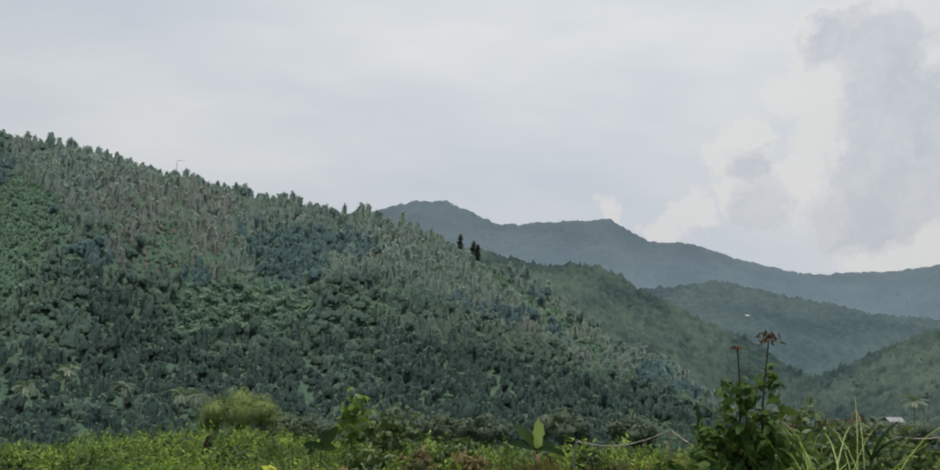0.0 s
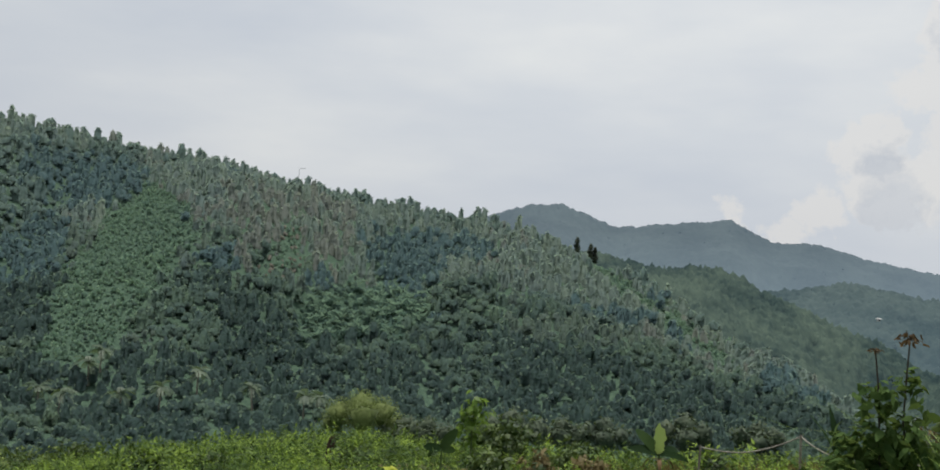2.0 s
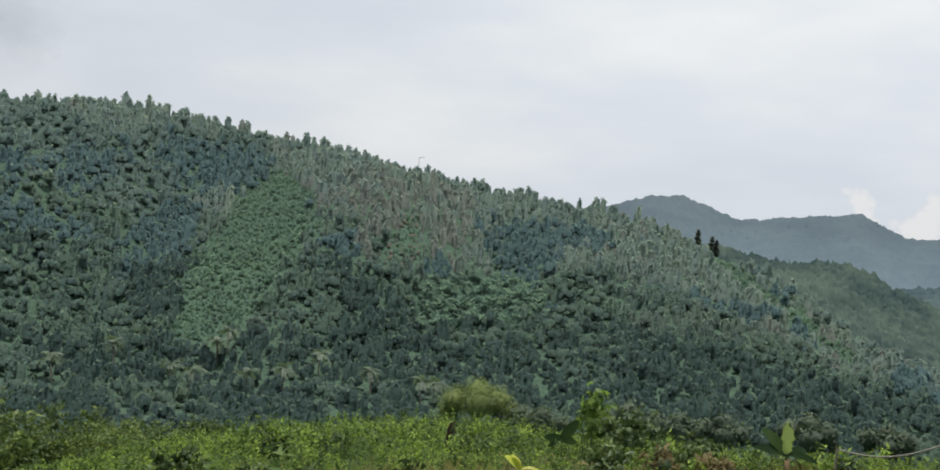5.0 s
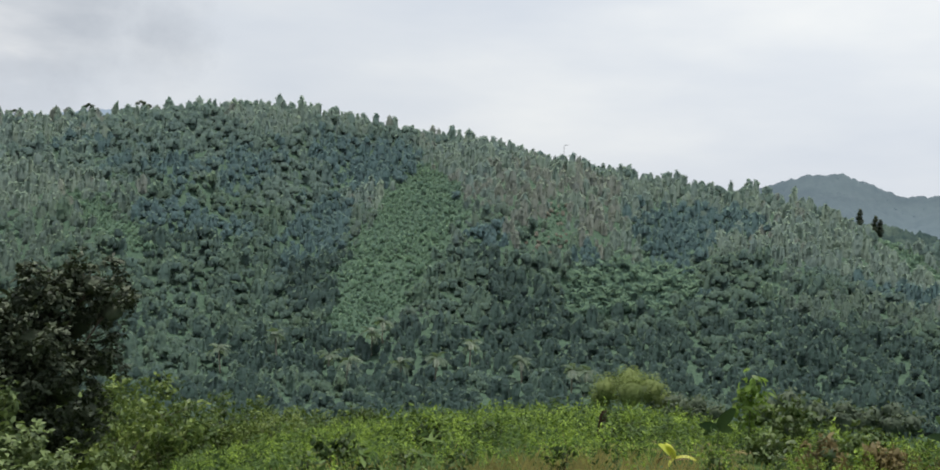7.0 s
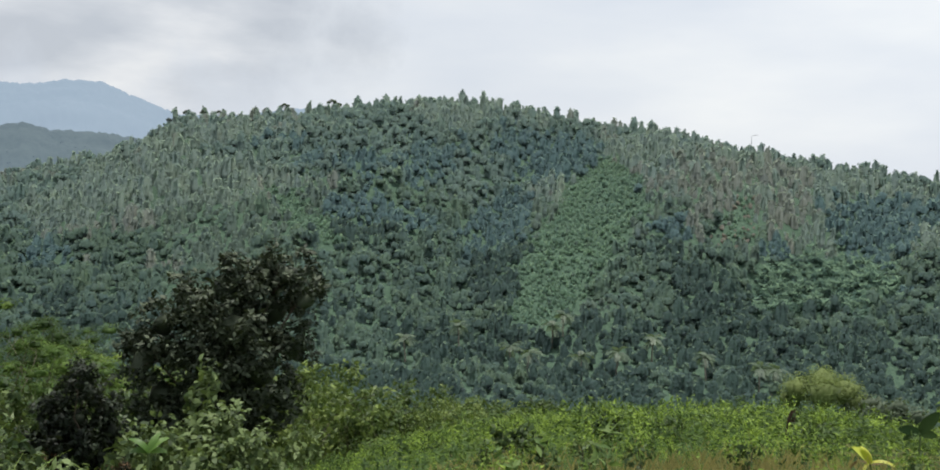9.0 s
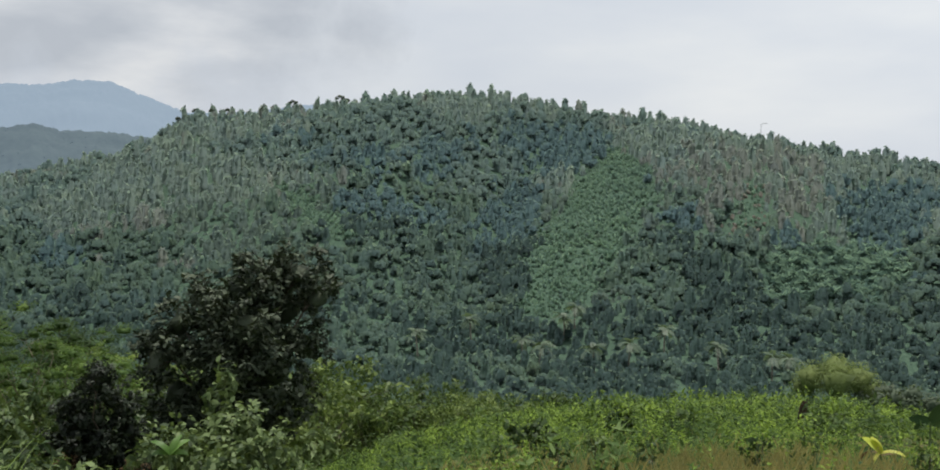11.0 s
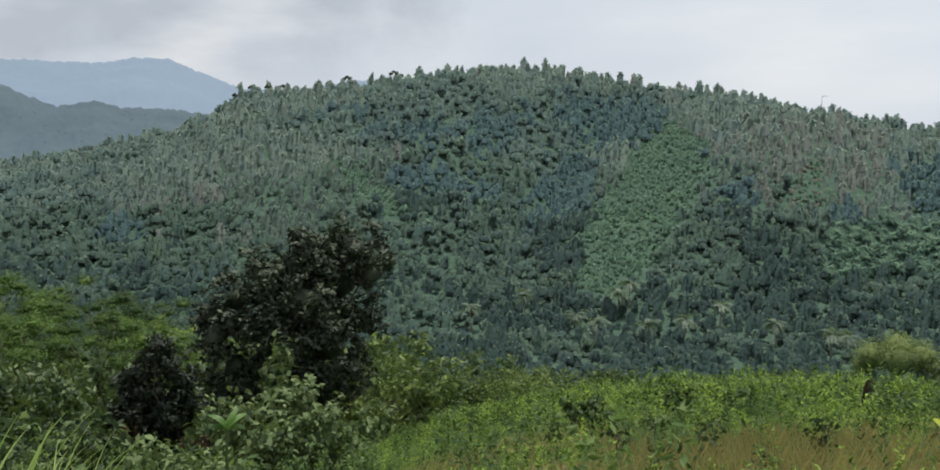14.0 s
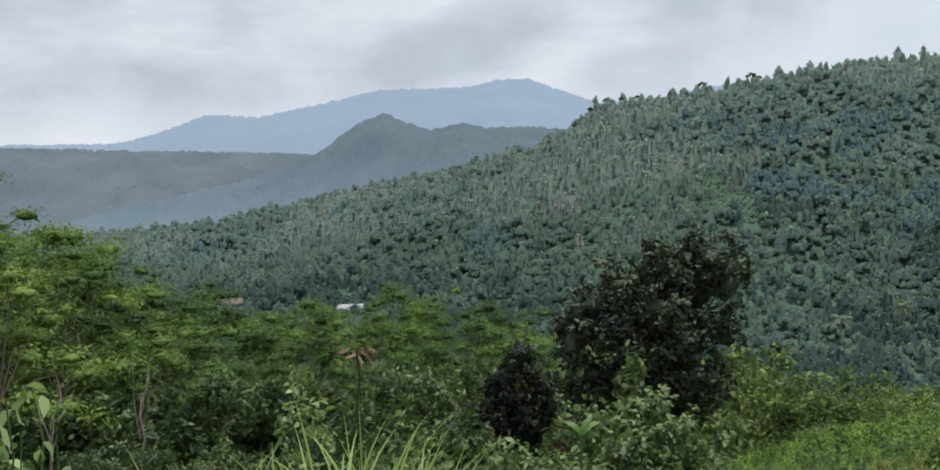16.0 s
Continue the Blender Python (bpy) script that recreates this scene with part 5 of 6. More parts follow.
def valley_things():
    p = at(12.8, 172)
    H = rise(p, -7.95, 172)
    lone_tree(p, "rounded yellow-green tree at the valley floor", H,
              [(0, 0, 0.72, 0.30), (0.34, 0.05, 0.62, 0.30), (-0.36, 0, 0.58, 0.28), (0.1, -0.3, 0.6, 0.3), (0.6, 0, 0.45, 0.24), (-0.5, 0.1, 0.40, 0.2), (0.0, 0.3, 0.6, 0.3)], 7000, 0.34, M_lush2, 501)
    # dull greyish bushes beside it
    for k, (az, el, r) in enumerate(((10.2, -9.3, 170), (8.8, -9.4, 168), (1.0, -9.0, 170), (-1.5, -8.9, 172), (3.8, -8.6, 165), (-6.0, -8.4, 175), (-10, -8.4, 178))):
        p = at(az, r)
        lone_tree(p, "dull grey-green spreading tree at the valley floor", max(rise(p, el, r), 3.0), [(0, 0, 0.75, 0.3), (0.4, 0, 0.6, 0.3), (-0.4, 0, 0.6, 0.3), (0, -0.3, 0.55, 0.3)], 700, 0.7, M_plantation1, 510 + k,
                  group="spreading trees on the valley floor")
    for k, (az, el, r) in enumerate(PALMS):
        p = at(az, r)
        palm_model(p, max(rise(p, el, r), 5.0), 530 + k)
    for az, el, r, w, d, turn, roof, lab in ((64.6, -6.45, 318, 6.6, 4.6, 1.0, M_roof, "long house with a pale tin roof among trees"), (71.4, -5.8, 345, 6.0, 5.0, 1.3, M_tile, "house with a reddish tiled roof among trees"),
                                             (-23.9, -7.2, 226, 2.4, 2.0, 0.2, M_roof, "small house with a dull tin roof by a palm")):
        r = min(range(200, 430, 4), key=lambda q: abs(rise(at(az, q), el, q) - 2.6 - 0.3 * d))
        p = at(az, r)
        h = max(rise(p, el, r) - 0.3 * d, 2.0)
        house(p, turn, w, d, h, roof, lab, "houses in the valley")
    for k, (az, el) in enumerate(((-23.3, -7.45), (-23.9, -7.5), (-24.6, -7.4), (-25.6, -7.2), (-22.2, -7.4))):
        p = at(az, 200)
        lone_tree(p, "dull green bushy tree in front of a small house", max(rise(p, el, 200), 2.5), [(0, 0, 0.75, 0.3), (0.4, 0, 0.6, 0.3), (-0.4, 0, 0.6, 0.3), (0, -0.3, 0.55, 0.3)], 900, 0.4, M_plantation1, 580 + k,
                  group="spreading trees on the valley floor")
    # houses on the hill across the valley
    X, Y, Z = RIDGE_FACE["backdrop_hill"]
    for az, el, w, lab in ((-16.95, -2.36, 5.0, "white-walled house on the hazy hill across the valley"), (-16.1, -2.15, 1.8, "small white hut on the hazy hill across the valley")):
        off = np.hypot(np.degrees(np.arctan2(-X, Y)) - az, np.degrees(np.arctan2(Z - EYE_Z, np.hypot(X, Y))) - el + 0.25)
        i = np.unravel_index(np.argmin(off), off.shape)
        house(Vector((X[i], Y[i], Z[i] + 0.3)), 0.3, w, 2.6, 1.5, M_zinc, lab, "houses in the valley")
    # mast on the ridge
    p = at(17.0, 408)
    m = thing("mast", p, "thin grey steel mast standing on the ridge", "mast")
    H = rise(p, 4.75, 408)
    part("pole", *tube([(0, 0, -0.5), (0, 0, H * 0.5), (0, 0, H)], [0.16, 0.12, 0.08], 6), 4, M_steel, m)
    part("arm", *tube([(0.2, 0, H), (1.2, 0, H + 0.15), (2.6, 0, H + 0.1)], [0.1, 0.12, 0.06], 6), 4, M_steel, m)
    # two dark trees on the shoulder of the hill
    for az, el in ((0.55, 1.55), (-0.25, 1.2), (-0.5, 1.0)):
        r = 372
        p = at(az, r)
        H = max(rise(p, el, r), 5)
        lone_tree(p, "narrow dark tree standing alone on the hill shoulder", H, [(0, 0, 0.35, 0.13), (0.02, 0, 0.5, 0.14), (-0.02, 0, 0.65, 0.13), (0, 0, 0.8, 0.11), (0, 0, 0.92, 0.07)], 500, 0.5, M_mango, 560, 0.12,
                  group="shoulder trees")
    # umbrella trees breaking the skyline
    for az, el, sp in ((41.25, 6.28, 0.26), (40.85, 6.1, 0.2), (43.95, 5.9, 0.28), (49.4, 5.2, 0.22), (48.5, 5.25, 0.22), (47.6, 5.3, 0.2), (50.3, 4.7, 0.22)):
        r = 432
        p = at(az, r)
        H = max(rise(p, el, r), 6)
        lone_tree(p, "spreading umbrella tree on the ridge line", H, [(0, 0, 0.86, sp * 0.5), (sp * 0.8, 0, 0.8, sp * 0.45), (-sp * 0.8, 0, 0.78, sp * 0.45), (0.1, 0.1, 0.72, sp * 0.4)], 320, 0.6, M_broad1, 570 + int(az * 7), 0.14,
                  flat=0.4, group="ridge umbrella trees")


M_lush2 = leaf_mat("yellow_green_leaves", (0.11, 0.15, 0.045), (0.17, 0.215, 0.07), (0.22, 0.27, 0.095), 0.35, 0.7, 0.2, tint=False, haze_sheen=0.05, scale=0.3, each=0.2)
M_plantation1 = leaf_mat("grey_green_leaves", (0.035, 0.055, 0.035), (0.06, 0.085, 0.05), (0.10, 0.125, 0.075), 0.2, 0.7, 0.3, tint=False, haze_sheen=0.05, scale=0.1)
M_broad1 = leaf_mat("ridge_tree_leaves", (0.020, 0.036, 0.026), (0.04, 0.065, 0.04), (0.08, 0.11, 0.06), 0.18, 0.5, 0.5, tint=False, haze_sheen=0.05, scale=0.1)


# ---------------------------------------------------------------- the field
def weed_template(g, H, n, leaf, spread_r, slim=0.36, stalks=4):
    """A weed of a few leafy stalks, each a tuft that thins out downwards."""
    a0 = g.random(stalks) * 6.283
    foot = np.stack([np.cos(a0), np.sin(a0)], -1) * spread_r * g.uniform(0.2, 1.0, stalks)[:, None]
    top = H * g.uniform(0.62, 1.0, stalks)
    k = g.integers(0, stalks, n)
    u = 1 - 0.75 * g.random(n) ** 1.4
    a = g.random(n) * 6.283
    d = leaf * (0.35 + 0.5 * (1 - u)) * g.uniform(0.5, 1.2, n)
    p = np.stack([foot[k, 0] + np.cos(a) * d, foot[k, 1] + np.sin(a) * d, top[k] * u], -1)
    al = np.stack([np.cos(a), np.sin(a), g.uniform(-0.3, 0.5, n) + 1.6 * np.clip(u - 0.75, 0, 1) * 4], -1) + g.normal(0, 0.25, (n, 3))
    L = leaf * g.uniform(0.6, 1.3, n)
    nor = np.stack([-np.cos(a) * 0.3, -np.sin(a) * 0.3, np.full(n, 1.0)], -1) + g.normal(0, 0.45, (n, 3))
    q = leaf_quads(p, nor, al, L, L * slim, 0.1)
    axis = np.repeat(np.stack([foot[k, 0], foot[k, 1], top[k] * u - 0.12], -1), 4, 0)
    return q, quad_tris(n), unit(np.repeat(unit(nor), 4, 0) * 0.6 + unit(q - axis) * 0.4)


def build_field():
    g = np.random.default_rng(70)
    far_t = [weed_template(g, 1.25, 46, 0.17, 0.30, 0.34, 4) for _ in range(14)]
    near_t = [weed_template(g, 0.9, 60, 0.11, 0.28, 0.38, 4) for _ in range(10)]
    tall_t = [weed_template(g, 1.35, 44, 0.20, 0.30) for _ in range(6)]
    slope_t = [weed_template(g, 0.85, 64, 0.085, 0.30) for _ in range(8)]
    x, y, r, az = field_of_spots(9, 46, -29, 47, 0.43, 71)
    rm = hill_lines(az)[0]
    dens = fbm(x / 3.2, y / 3.2, 72)
    grown = np.maximum(np.clip((r - 15.5) / 3, 0, 1), np.clip((az - 27) / 4, 0, 1))
    keep = (r < rm + 4) & (g.random(len(x)) < 0.10 + 0.90 * np.maximum(grown, (dens > 0.62) * 0.7)) & (dens + 0.25 * grown > 0.36)
    keep &= ~((np.abs(az - 14.5) < 0.5) & (r > 25) & (r < 28.2)) & ~((np.abs(az - 10.4) < 1.3) & (r > 13) & (r < 19.5)) & ~((np.abs(az - 8.0) < 1.4) & (r > 20) & (r < 22.5)) & ~((np.abs(az - 6.4) < 0.9) & (r > 18) & (r < 25.5)) & ~((np.abs(az + 4.6) < 1.2) & (r > 22) & (r < 28.3))
    keep &= g.random(len(x)) < np.interp(az, [-12, 4], [0.5, 1.0])
    x, y, r, az, dens = x[keep], y[keep], r[keep], az[keep], dens[keep]
    z = ground_z(x, y)
    p = np.stack([x, y, z], -1)
    lump = (0.25 + 0.6 * fbm(x / 2.2, y / 2.2, 75) + 0.55 * vnoise(x / 0.9, y / 0.9, 84)) * np.interp(az, [4, 24, 32], [0.95, 0.85, 0.68])
    tall = g.random(len(x)) < 0.02 + 0.22 * (fbm(x / 1.8, y / 1.8, 74) > 0.66)
    far = (r > 22) & ~tall
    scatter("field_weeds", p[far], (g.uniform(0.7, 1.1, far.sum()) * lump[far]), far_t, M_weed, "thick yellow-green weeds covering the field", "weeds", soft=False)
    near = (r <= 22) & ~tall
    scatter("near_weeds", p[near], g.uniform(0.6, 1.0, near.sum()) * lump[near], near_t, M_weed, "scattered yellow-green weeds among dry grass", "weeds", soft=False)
    scatter("tall_weeds", p[tall], g.uniform(0.6, 1.0, tall.sum()), tall_t, M_under1, "taller dark-green weeds standing out of the field", "weeds", soft=False)
    # weeds of the steep slope
    x, y, r, az = field_of_spots(7.0, 26, 42, 90, 0.5, 76)
    keep = (fbm(x / 2.5, y / 2.5, 77) > 0.34)
    x, y, r = x[keep], y[keep], r[keep]
    p = np.stack([x, y, ground_z(x, y)], -1)
    scatter("slope_weeds", p, g.uniform(0.8, 1.35, len(x)), slope_t, M_under1, "rank green weeds on the steep slope", "weeds")
    # dry grass
    x, y, r, az = field_of_spots(9, 24, -30, 40, 0.11, 78)
    dry = fbm(x / 4.0, y / 4.0, 79)
    keep = g.random(len(x)) < np.clip(3.4 - r / 6, 0.05, 1) * np.clip((dry - 0.25) * 3, 0.15, 1)
    x, y = x[keep], y[keep]
    n = len(x)
    base = np.stack([x, y, ground_z(x, y)], -1)
    a = g.random(n) * 6.283
    L = g.uniform(0.22, 0.62, n)
    al = np.stack([np.cos(a) * 0.45, np.sin(a) * 0.45, np.ones(n)], -1)
    q = leaf_quads(base + unit(al) * (L * 0.45)[:, None], np.stack([-np.sin(a), np.cos(a), 0 * a + 0.2], -1), al, L, np.full(n, 0.022) + 0.01 * g.random(n))
    ob = link_mesh("dry_grass", q, np.arange(len(q)), 4, M_grass, np.repeat(fbm(x / 3, y / 3, 80), 4))
    tagged(ob, "straw-coloured dry grass at the near side of the field", "grass", kind="stuff")
    # browned grass on the field's flank
    x, y, r, az = field_of_spots(9, 40, -30, 3, 0.2, 81)
    keep = (r < hill_lines(az)[0] + 2) & (g.random(len(x)) < np.interp(az, [-14, 3], [1.0, 0.15]) * np.clip(fbm(x / 3, y / 3, 82) * 2.2 - 0.35, 0.1, 1))
    x, y = x[keep], y[keep]
    n = len(x)
    base = np.stack([x, y, ground_z(x, y)], -1)
    a = g.random(n) * 6.283
    L = g.uniform(0.45, 1.0, n)
    al = np.stack([np.cos(a) * 0.5, np.sin(a) * 0.5, np.ones(n)], -1)
    q = leaf_quads(base + unit(al) * (L * 0.45)[:, None], np.stack([-np.sin(a), np.cos(a), 0 * a + 0.2], -1), al, L, np.full(n, 0.04) + 0.02 * g.random(n))
    ob = link_mesh("brown_grass", q, np.arange(len(q)), 4, M_browngrass, np.repeat(fbm(x / 3, y / 3, 83), 4))
    tagged(ob, "browned tall grass on the flank of the field", "grass", kind="stuff")


M_under1 = leaf_mat("rank_weed_leaves", (0.019, 0.041, 0.011), (0.053, 0.097, 0.023), (0.118, 0.176, 0.049), 0.35, 0.6, 0.22, scale=0.4)
build_field()


# ---------------------------------------------------------------- plants close to the camera
def grass_clump(place, label, n, H, seed, spread_r=0.25, width=0.02, bend=165):
    """Upright blades that bend over towards their tips."""
    g = np.random.default_rng(seed)
    ob = thing("grass_clump", place, label, "grass clump", "long grass clumps")
    for k in range(n):
        t = np.linspace(0, 1, 12)
        L = H * g.uniform(0.7, 1.3)
        tip = radians(g.uniform(74, 88)) - radians(g.uniform(bend * 0.36, bend)) * t ** g.uniform(1.3, 2.6)
        x, z = np.cumsum(np.cos(tip)) * L / 12, np.cumsum(np.sin(tip)) * L / 12
        w = width * g.uniform(0.6, 1.2) * np.clip(np.minimum(1, (1 - t) * 2.2 + 0.06), 0, 1) * 0.5
        v = np.stack([np.stack([x, -w, z + 0.3 * w], -1), np.stack([x, 0 * w, z], -1), np.stack([x, w, z + 0.3 * w], -1)], 1).reshape(-1, 3)
        a = g.random() * 6.283
        d = spread_r * g.random() ** 0.5
        part("blade", turned(v, a + g.normal(0, 0.5), 0, (math.cos(a) * d, math.sin(a) * d, -0.03)), grid_faces(12, 3), 4, M_greengrass, ob, "", True)
    return ob


def seed_head_plant(place, heads, seed, label, tiers=(), n=0, leaf=0.075, bracts=None, stout=0.009):
    """Stalks with dried heads of drooping bracts; heads: (x, y, z, size). tiers: leafy lobes (x, y, z, radius)."""
    g = np.random.default_rng(seed)
    ob = thing("tall_weed", place, label, "weed", "tall weeds with dry heads")
    for k, (x, y, z, size) in enumerate(heads):
        top = np.array([x, y, z])
        part("stalk", *tube(bent((0.05 * k, 0, -0.1), top, 0, 10, g, 0.05), np.linspace(stout, stout * 0.55, 10), 6), 4, M_darkbark, ob, "", True)
        m = 22
        a = g.random(m) * 6.283
        reach = g.uniform(0.1, 1.0, m) ** 0.8
        d = np.stack([np.cos(a) * reach, np.sin(a) * reach, g.uniform(-0.25, 0.25, m) - 0.35 * reach], -1) * size
        al = d * [1, 1, 0] / size + np.stack([0 * a, 0 * a, -g.uniform(0.3, 1.2, m)], -1)
        L = g.uniform(0.4, 0.75, m) * size
        q, f = oval_leaves(top + d, g.normal(0, 1, (m, 3)), al, L, L * 0.36)
        for j in range(m):
            part("bract", q[8 * j:8 * j + 8], f[:8], 3, bracts or M_seedhead, ob, "dry brown drooping bract", True)
        for j in range(0, m, 3):
            part("spray", *tube(bent(top - [0, 0, 0.02], top + d[j], 0.02, 4, g, 0.05), np.full(4, 0.0025), 3), 4, M_seedhead, ob)
    if tiers:
        foliage("leaves", lobed_leaves(tiers, n, leaf, 0.5, g, 0.9, rosette=4, up=0.5, soft=0.25, oval=True), M_weedleaf, ob)
    return ob


def aim(p, az, el, r, depth=0.0):
    """A point on the sight line (az, el), r metres off, relative to a place."""
    a = radians(az)
    return (-math.sin(a) * (r + depth) - p.x, math.cos(a) * (r + depth) - p.y, EYE_Z + r * math.tan(radians(el)) - p.z)


def near_plants():
    # right-hand group beside the field
    r = 6.6
    p = at(-16.9, r)
    g = np.random.default_rng(599)
    heads = [(*aim(p, -17.35, -3.3, r), 0.11), (*aim(p, -15.66, -4.1, r), 0.05)]
    tiers = [(*aim(p, az, el, r, g.normal(0, 0.08)), rad) for az, el, rad in (
        (-15.2, -6.7, 0.06), (-15.7, -6.2, 0.07), (-16.3, -5.9, 0.08), (-17.0, -5.8, 0.09), (-17.7, -6.0, 0.08), (-18.3, -6.5, 0.06), (-16.6, -6.4, 0.07),
        (-15.6, -8.4, 0.10), (-16.6, -8.2, 0.12), (-17.5, -8.3, 0.12), (-15.0, -9.2, 0.14), (-16.3, -9.2, 0.17), (-17.7, -9.2, 0.16),
        (-14.8, -10.5, 0.17), (-16.4, -10.6, 0.2), (-18.0, -10.6, 0.18), (-15.4, -12.0, 0.22), (-17.2, -12.0, 0.22))]
    seed_head_plant(p, heads, 600, "tall weed with drooping dark leaves and dry brown seed heads", tiers, 1350, 0.088)
    # dark bushes behind the long grass
    for k, (az, r, top, W) in enumerate(((-21.0, 9.6, -8.0, 0.7), (-22.6, 10.0, -8.4, 0.7), (-24.4, 10.5, -8.9, 0.8), (-26.2, 10.0, -9.2, 0.8), (-20.0, 9.0, -8.8, 0.6))):
        q = at(az, r)
        bush_model("leafy_bush", 645 + k, q, "dark green leafy bush behind long grass", "bushes at the field edge", M_under, 0.1, 1300, 0.42, rise(q, top, r) * 1.1, W, M_stem, 5, 0.3, 0.0)
    for k, (az, r, top, W) in enumerate(((-14.2, 7.0, -8.9, 0.3), (-18.9, 7.4, -8.6, 0.3), (-16.6, 7.6, -8.4, 0.34))):
        p = at(az, r)
        bush_model("leafy_bush", 610 + k, p, "dark green leafy bush at the field edge", "bushes at the field edge", M_weedleaf, 0.085, 700, 0.46, rise(p, top, r) * 1.1, W * 1.7, M_stem, 5, 0.5, 0.0, True)
    p = at(-14.0, 7.6)
    banana_plant(p, "dark long-leaved plant beside the tall weed", rise(p, -10.2, 7.6), [(20, 62, 0.36, 0.05, 0.5), (150, 70, 0.38, 0.05, 0.5), (100, 78, 0.40, 0.05, 0.4), (200, 45, 0.34, 0.045, 0.9), (60, 50, 0.36, 0.05, 0.7)], stout=0.016)
    for k, (az, r, top, n) in enumerate(((-20.6, 6.4, -6.7, 80), (-21.9, 6.2, -6.9, 80), (-23.0, 6.8, -7.4, 70), (-19.8, 6.0, -9.2, 50), (-22.2, 5.9, -8.6, 60), (-20.4, 5.8, -9.2, 60), (-24.6, 6.6, -9.0, 50))):
        p = at(az, r)
        grass_clump(p, "clump of long arching bright green grass", n, rise(p, top, r) * 1.15, 620 + k, 0.26, 0.0085, 200)
    p = at(-22.9, 9.0)
    banana_plant(p, "dark narrow-leaved young banana plant behind the grass", rise(p, -9.6, 9.0), [(-10, 62, 0.42, 0.07, 0.9), (150, 66, 0.42, 0.07, 0.8), (-30, 48, 0.42, 0.065, 1.2), (165, 48, 0.38, 0.065, 1.2), (10, 74, 0.44, 0.06, 0.7), (190, 70, 0.42, 0.06, 0.8)], stout=0.02)
    p = at(-19.9, 10.5)
    bush_model("brown_bush", 640, p, "half-dead reddish-brown bush behind long grass", "", M_deadleaf, 0.07, 620, 0.4, rise(p, -6.1, 10.5), 0.42, M_bark, 0, 0.4, 0.0)
    bush_model("leafy_bush", 641, at(-19.0, 11.5), "olive green bush behind long grass", "bushes at the field edge", M_under, 0.09, 900, 0.45, rise(at(-19.0, 11.5), -7.2, 11.5), 0.5, M_stem, 5, 0.3, 0.0)
    # young banana with an upright new leaf
    p = at(-4.6, 28)
    banana_plant(p, "young banana plant with one upright pale leaf in the field", rise(p, -10.65, 28), [(165, 48, 1.0, 0.3, 0.7, -60), (185, 20, 0.9, 0.28, 0.8, -50), (20, 25, 1.0, 0.24, 1.4, 50), (340, 10, 0.9, 0.2, 1.2, 50)],
                 young=(95, 88, 0.86, 0.30), dead=3)
    # dark banana in the weeds
    p = at(8.0, 22)
    banana_plant(p, "dark green banana plant half hidden in the weeds", rise(p, -11.1, 22), [(0, 54, 0.56, 0.26, 0.15, 70), (178, 4, 0.42, 0.2, 0.3, -65), (2, -4, 0.32, 0.19, 0.4, 65), (190, -20, 0.4, 0.16, 0.8, -50)], stout=0.03)
    # sapling with bright top leaves
    p = at(6.3, 25)
    g = np.random.default_rng(650)
    s = thing("leafy_shoot", p, "bright green sapling standing above the weeds", "sapling")
    H = rise(p, -8.15, 25)
    part("stem", *tube(bent((0, 0, -0.1), (0.05, 0, H), 0, 8, g, 0.05), np.linspace(0.03, 0.01, 8), 6), 4, M_stem, s, "", True)
    foliage("leaves", lobed_leaves([(0, 0, H * 0.95, 0.26), (0.05, 0, H * 0.82, 0.34), (0.1, 0, H * 0.68, 0.36), (-0.1, 0, H * 0.55, 0.36)], 190, 0.26, 0.42, g, 0.9, rosette=5, soft=0.3, oval=True), M_weed1, s)
    for k, (az, r, el, W, m) in enumerate(((3.6, 26, -8.8, 0.9, M_under), (4.6, 27, -9.6, 0.9, M_under), (2.4, 22, -11.2, 0.5, M_dry1), (1.2, 24, -10.6, 0.5, M_under), (-0.8, 22, -10.8, 0.4, M_dry1), (5.3, 22, -11.0, 0.5, M_under),
                                          (24.5, 24, -12.6, 0.45, M_under), (21.4, 26, -11.6, 0.5, M_under), (13.0, 26, -11.5, 0.6, M_under), (29.5, 22, -13.6, 0.5, M_under), (0.0, 27, -10.2, 0.6, M_under), (-7.5, 24, -10.6, 0.5, M_under))):
        p = at(az, r)
        lab = "dry brownish bush among the weeds" if m is M_dry1 else "dark green bush among the field weeds"
        bush_model("bush", 660 + k, p, lab, "bushes in the field", m, 0.17, 420, 0.5, max(rise(p, el, r), 0.7), W, M_stem, 5, 0.3)
    # slender saplings in the dry grass
    for k, (az, r, el) in enumerate(((4.9, 15.5, -12.4), (2.6, 16, -12.0), (26.0, 14.5, -14.2), (28.0, 15, -14.0), (17.0, 15, -13.8), (22.5, 14, -14.4), (8.0, 16, -13.0), (31.5, 15.5, -14.0), (-9.0, 18, -11.2))):
        p = at(az, r)
        H = max(rise(p, el, r), 0.6)
        g = np.random.default_rng(680 + k)
        s = thing("sapling", p, "thin dark sapling with sparse leaves in dry grass", "sapling", "saplings in the field")
        part("stem", *tube(bent((0, 0, -0.05), (g.normal(0, 0.05), 0, H), 0, 7, g, 0.08), np.linspace(0.016, 0.006, 7), 5), 4, M_bark, s, "", True)
        foliage("leaves", lobed_leaves([(g.normal(0, 0.06), g.normal(0, 0.06), H * u, 0.14) for u in (0.4, 0.6, 0.8, 0.97)], 110, 0.11, 0.5, g, 0.3, rosette=4), M_under, s)
    # plant with yellowed leaves
    p = at(10.4, 19)
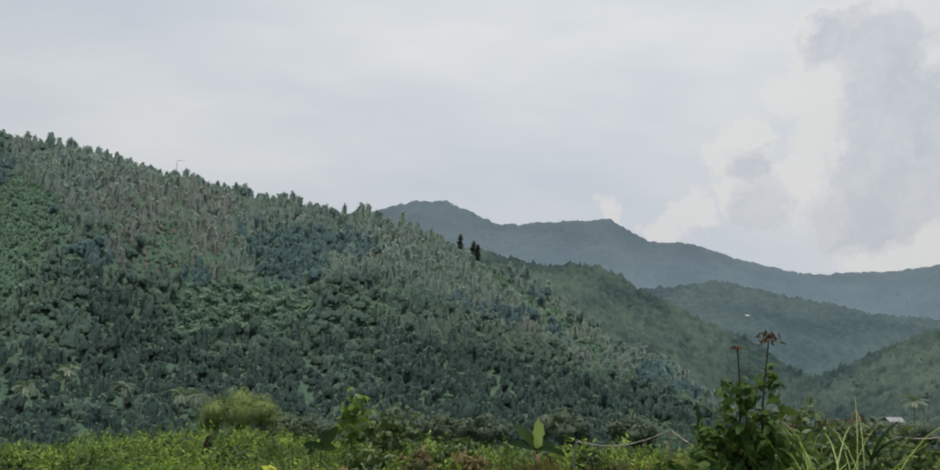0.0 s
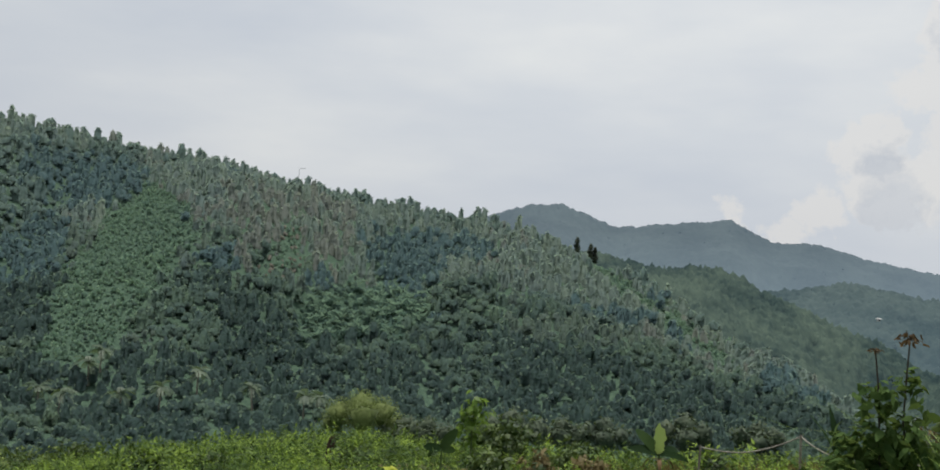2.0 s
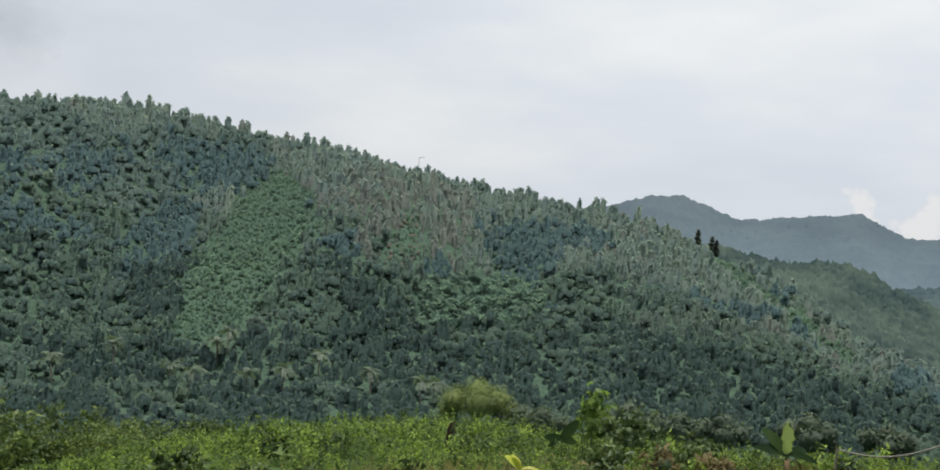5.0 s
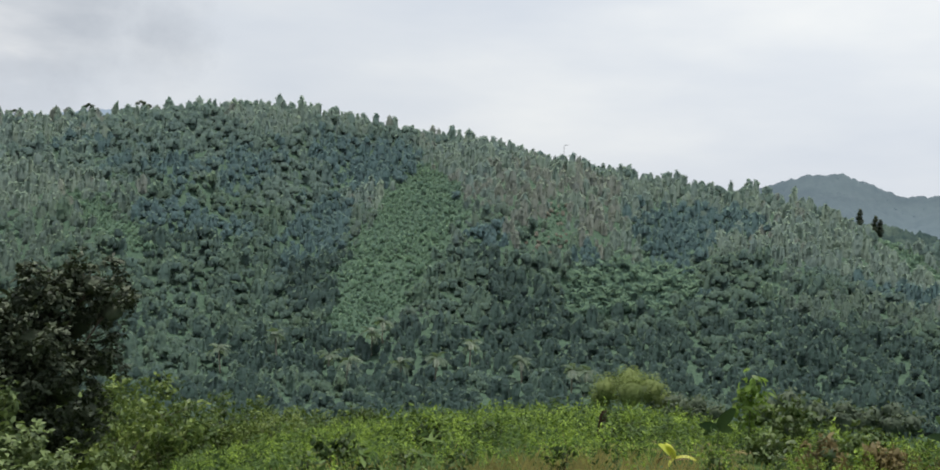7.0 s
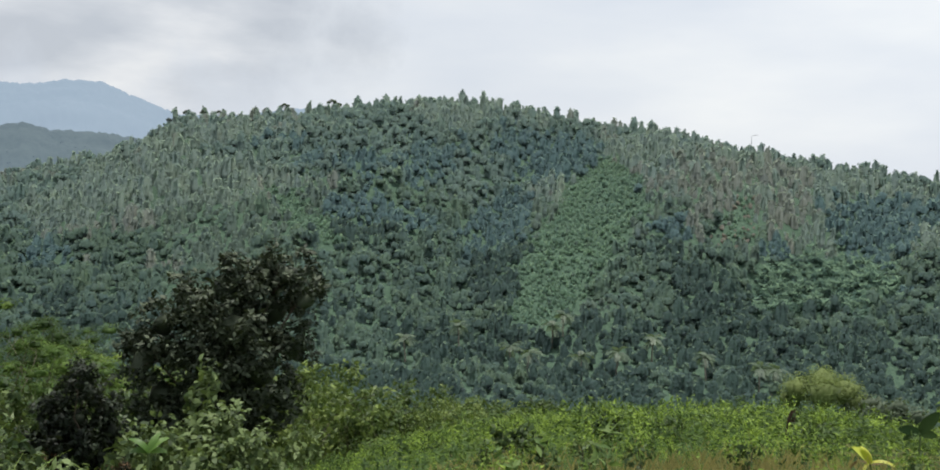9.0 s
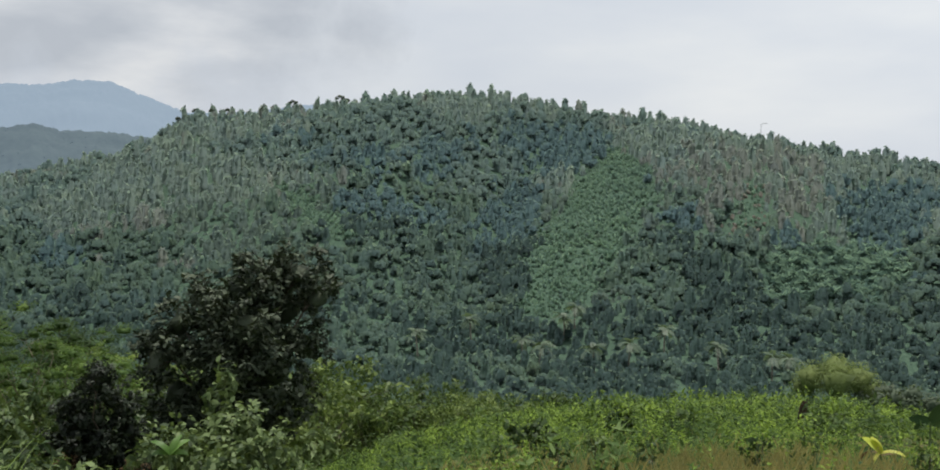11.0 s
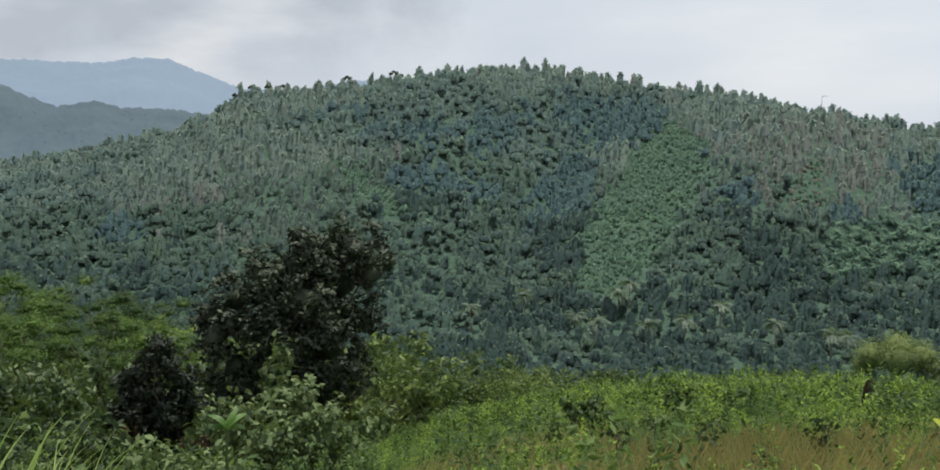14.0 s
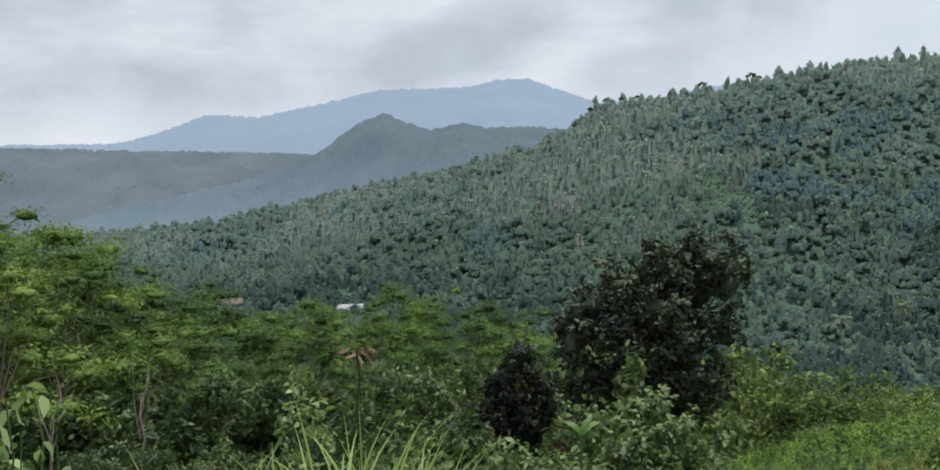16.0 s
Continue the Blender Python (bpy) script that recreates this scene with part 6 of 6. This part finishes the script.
    banana_plant(p, "small plant with bright yellowed leaves in dry grass", rise(p, -13.0, 19), [(185, 58, 0.46, 0.2, 0.9, 62), (350, 35, 0.5, 0.09, 1.6, 30), (175, 72, 0.36, 0.15, 0.7, 70), (250, 10, 0.35, 0.08, 1.6)], leafmat=M_yellow, dead=2, stout=0.02)
    # charred stump
    p = at(14.5, 28)
    H = rise(p, -10.7, 28)
    st = thing("stump", p, "charred dark brown broken tree stump among weeds", "stump")
    g = np.random.default_rng(690)
    v, f = tube(bent((0, 0, -0.1), (0.05, 0, H), 0, 7, g, 0.08), np.array([0.16, 0.14, 0.12, 0.115, 0.12, 0.11, 0.09]), 9)
    v[-9:, 2] += g.uniform(-0.12, 0.12, 9)
    part("bole", v, f, 4, M_stump, st, "", True)
    part("snag", *tube([(0.03, 0, H * 0.7), (0.12, 0.02, H * 0.95), (0.14, 0.02, H * 1.12)], [0.05, 0.04, 0.015], 6), 4, M_stump, st)
    # rope strung between thin posts
    posts = []
    for az, r, el in ((-6.9, 15, -10.1), (-12.2, 14, -9.05), (-15.2, 13, -9.8), (-24.0, 13, -8.2), (-28, 13, -7.2)):
        p = at(az, r)
        H = max(rise(p, el, r), 0.4)
        f_ = thing("fence_post", p, "thin weathered wooden stake holding a rope", "post", "rope fence posts")
        g = np.random.default_rng(700 + int(az))
        part("stake", *tube(bent((0, 0, -0.2), (g.normal(0, 0.02), 0, H + 0.03), 0, 5, g, 0.04), np.full(5, 0.018), 6), 4, M_palebark, f_, "", True)
        posts.append(p + Vector((0, 0, H)))
    rope = thing("rope", Vector((0, 0, 0)), "slack grey rope tied from stake to stake", "rope")
    for a, b in zip(posts, posts[1:]):
        t = np.linspace(0, 1, 14)[:, None]
        q = np.array(a) * (1 - t) + np.array(b) * t
        q[:, 2] -= 0.16 * np.sin(np.pi * t[:, 0]) * (b - a).length / 2
        part("span", *tube(q, np.full(14, 0.011), 5), 4, M_rope, rope, "", True)
    # plants close to the camera on the slope
    p = at(64.4, 9, eye=LEFT_EYE)
    g = np.random.default_rng(709)
    q = (-math.sin(radians(64.4)) * 9 + LEFT_EYE[0] - p.x, math.cos(radians(64.4)) * 9 + LEFT_EYE[1] - p.y, rise(p, -9.3, 9))
    seed_head_plant(p, [(*q, 0.2)], 710, "tall dark weed stalk with a dry rust-brown head", bracts=M_rusthead, stout=0.017)
    for k, (az, r, el, n) in enumerate(((82.1, 5.2, -10.2, 110), (83.7, 5.0, -10.2, 110), (81.2, 5.4, -12.8, 90), (82.8, 4.8, -12.6, 110), (67.6, 9.0, -9.9, 130), (66.8, 8.6, -12.2, 150), (68.0, 8.4, -12.8, 150), (85.4, 5.0, -10.6, 90), (61.0, 9.5, -13.4, 120))):
        p = at(az, r, eye=LEFT_EYE)
        H = rise(p, el, r)
        g = np.random.default_rng(720 + k)
        s = thing("leafy_shoot", p, "upright shoot with oval leaves, sun glare painted into the palest", "shoot", "leafy shoots on the slope")
        part("stem", *tube(bent((0, 0, -0.1), (g.normal(0, 0.08), 0, H), 0, 8, g, 0.08), np.linspace(0.012, 0.004, 8), 5), 4, M_stem, s, "", True)
        foliage("leaves", lobed_leaves([(g.normal(0, 0.08), g.normal(0, 0.08), H * u, 0.10) for u in (0.3, 0.42, 0.54, 0.66, 0.78, 0.88, 0.97)], n if r > 7 else n // 2, 0.082 if r > 7 else 0.12, 0.5, g, 0.45, rosette=3, soft=0.2, oval=True), M_pale_shoot, s)
    for k, (az, r, el) in enumerate(((64.6, 6.5, -13.4), (63.4, 7.0, -13.8), (70.0, 6.6, -14.6), (66.4, 6.4, -14.4), (73.5, 7.0, -14.8), (61.8, 7.2, -14.8))):
        p = at(az, r, eye=LEFT_EYE)
        grass_clump(p, "clump of bright green grass blades on the slope", 40, max(rise(p, el - 0.6, r), 0.45) * 0.95, 740 + k, 0.22, 0.034, 70)


M_weed1 = leaf_mat("bright_sapling_leaves", (0.07, 0.13, 0.02), (0.13, 0.22, 0.035), (0.22, 0.30, 0.07), 0.42, 0.45, 0.4, tint=False, scale=0.5)
M_dry1 = leaf_mat("dry_bush_leaves", (0.09, 0.075, 0.03), (0.16, 0.13, 0.05), (0.26, 0.20, 0.09), 0.3, 0.7, 0.3, tint=False, scale=0.5, sheer=(0.5, 0.4, 0.2))

big_dark_tree()
small_dark_tree()
left_woods()
bank_bushes()
valley_things()
large_leaf_bushes()
near_plants()
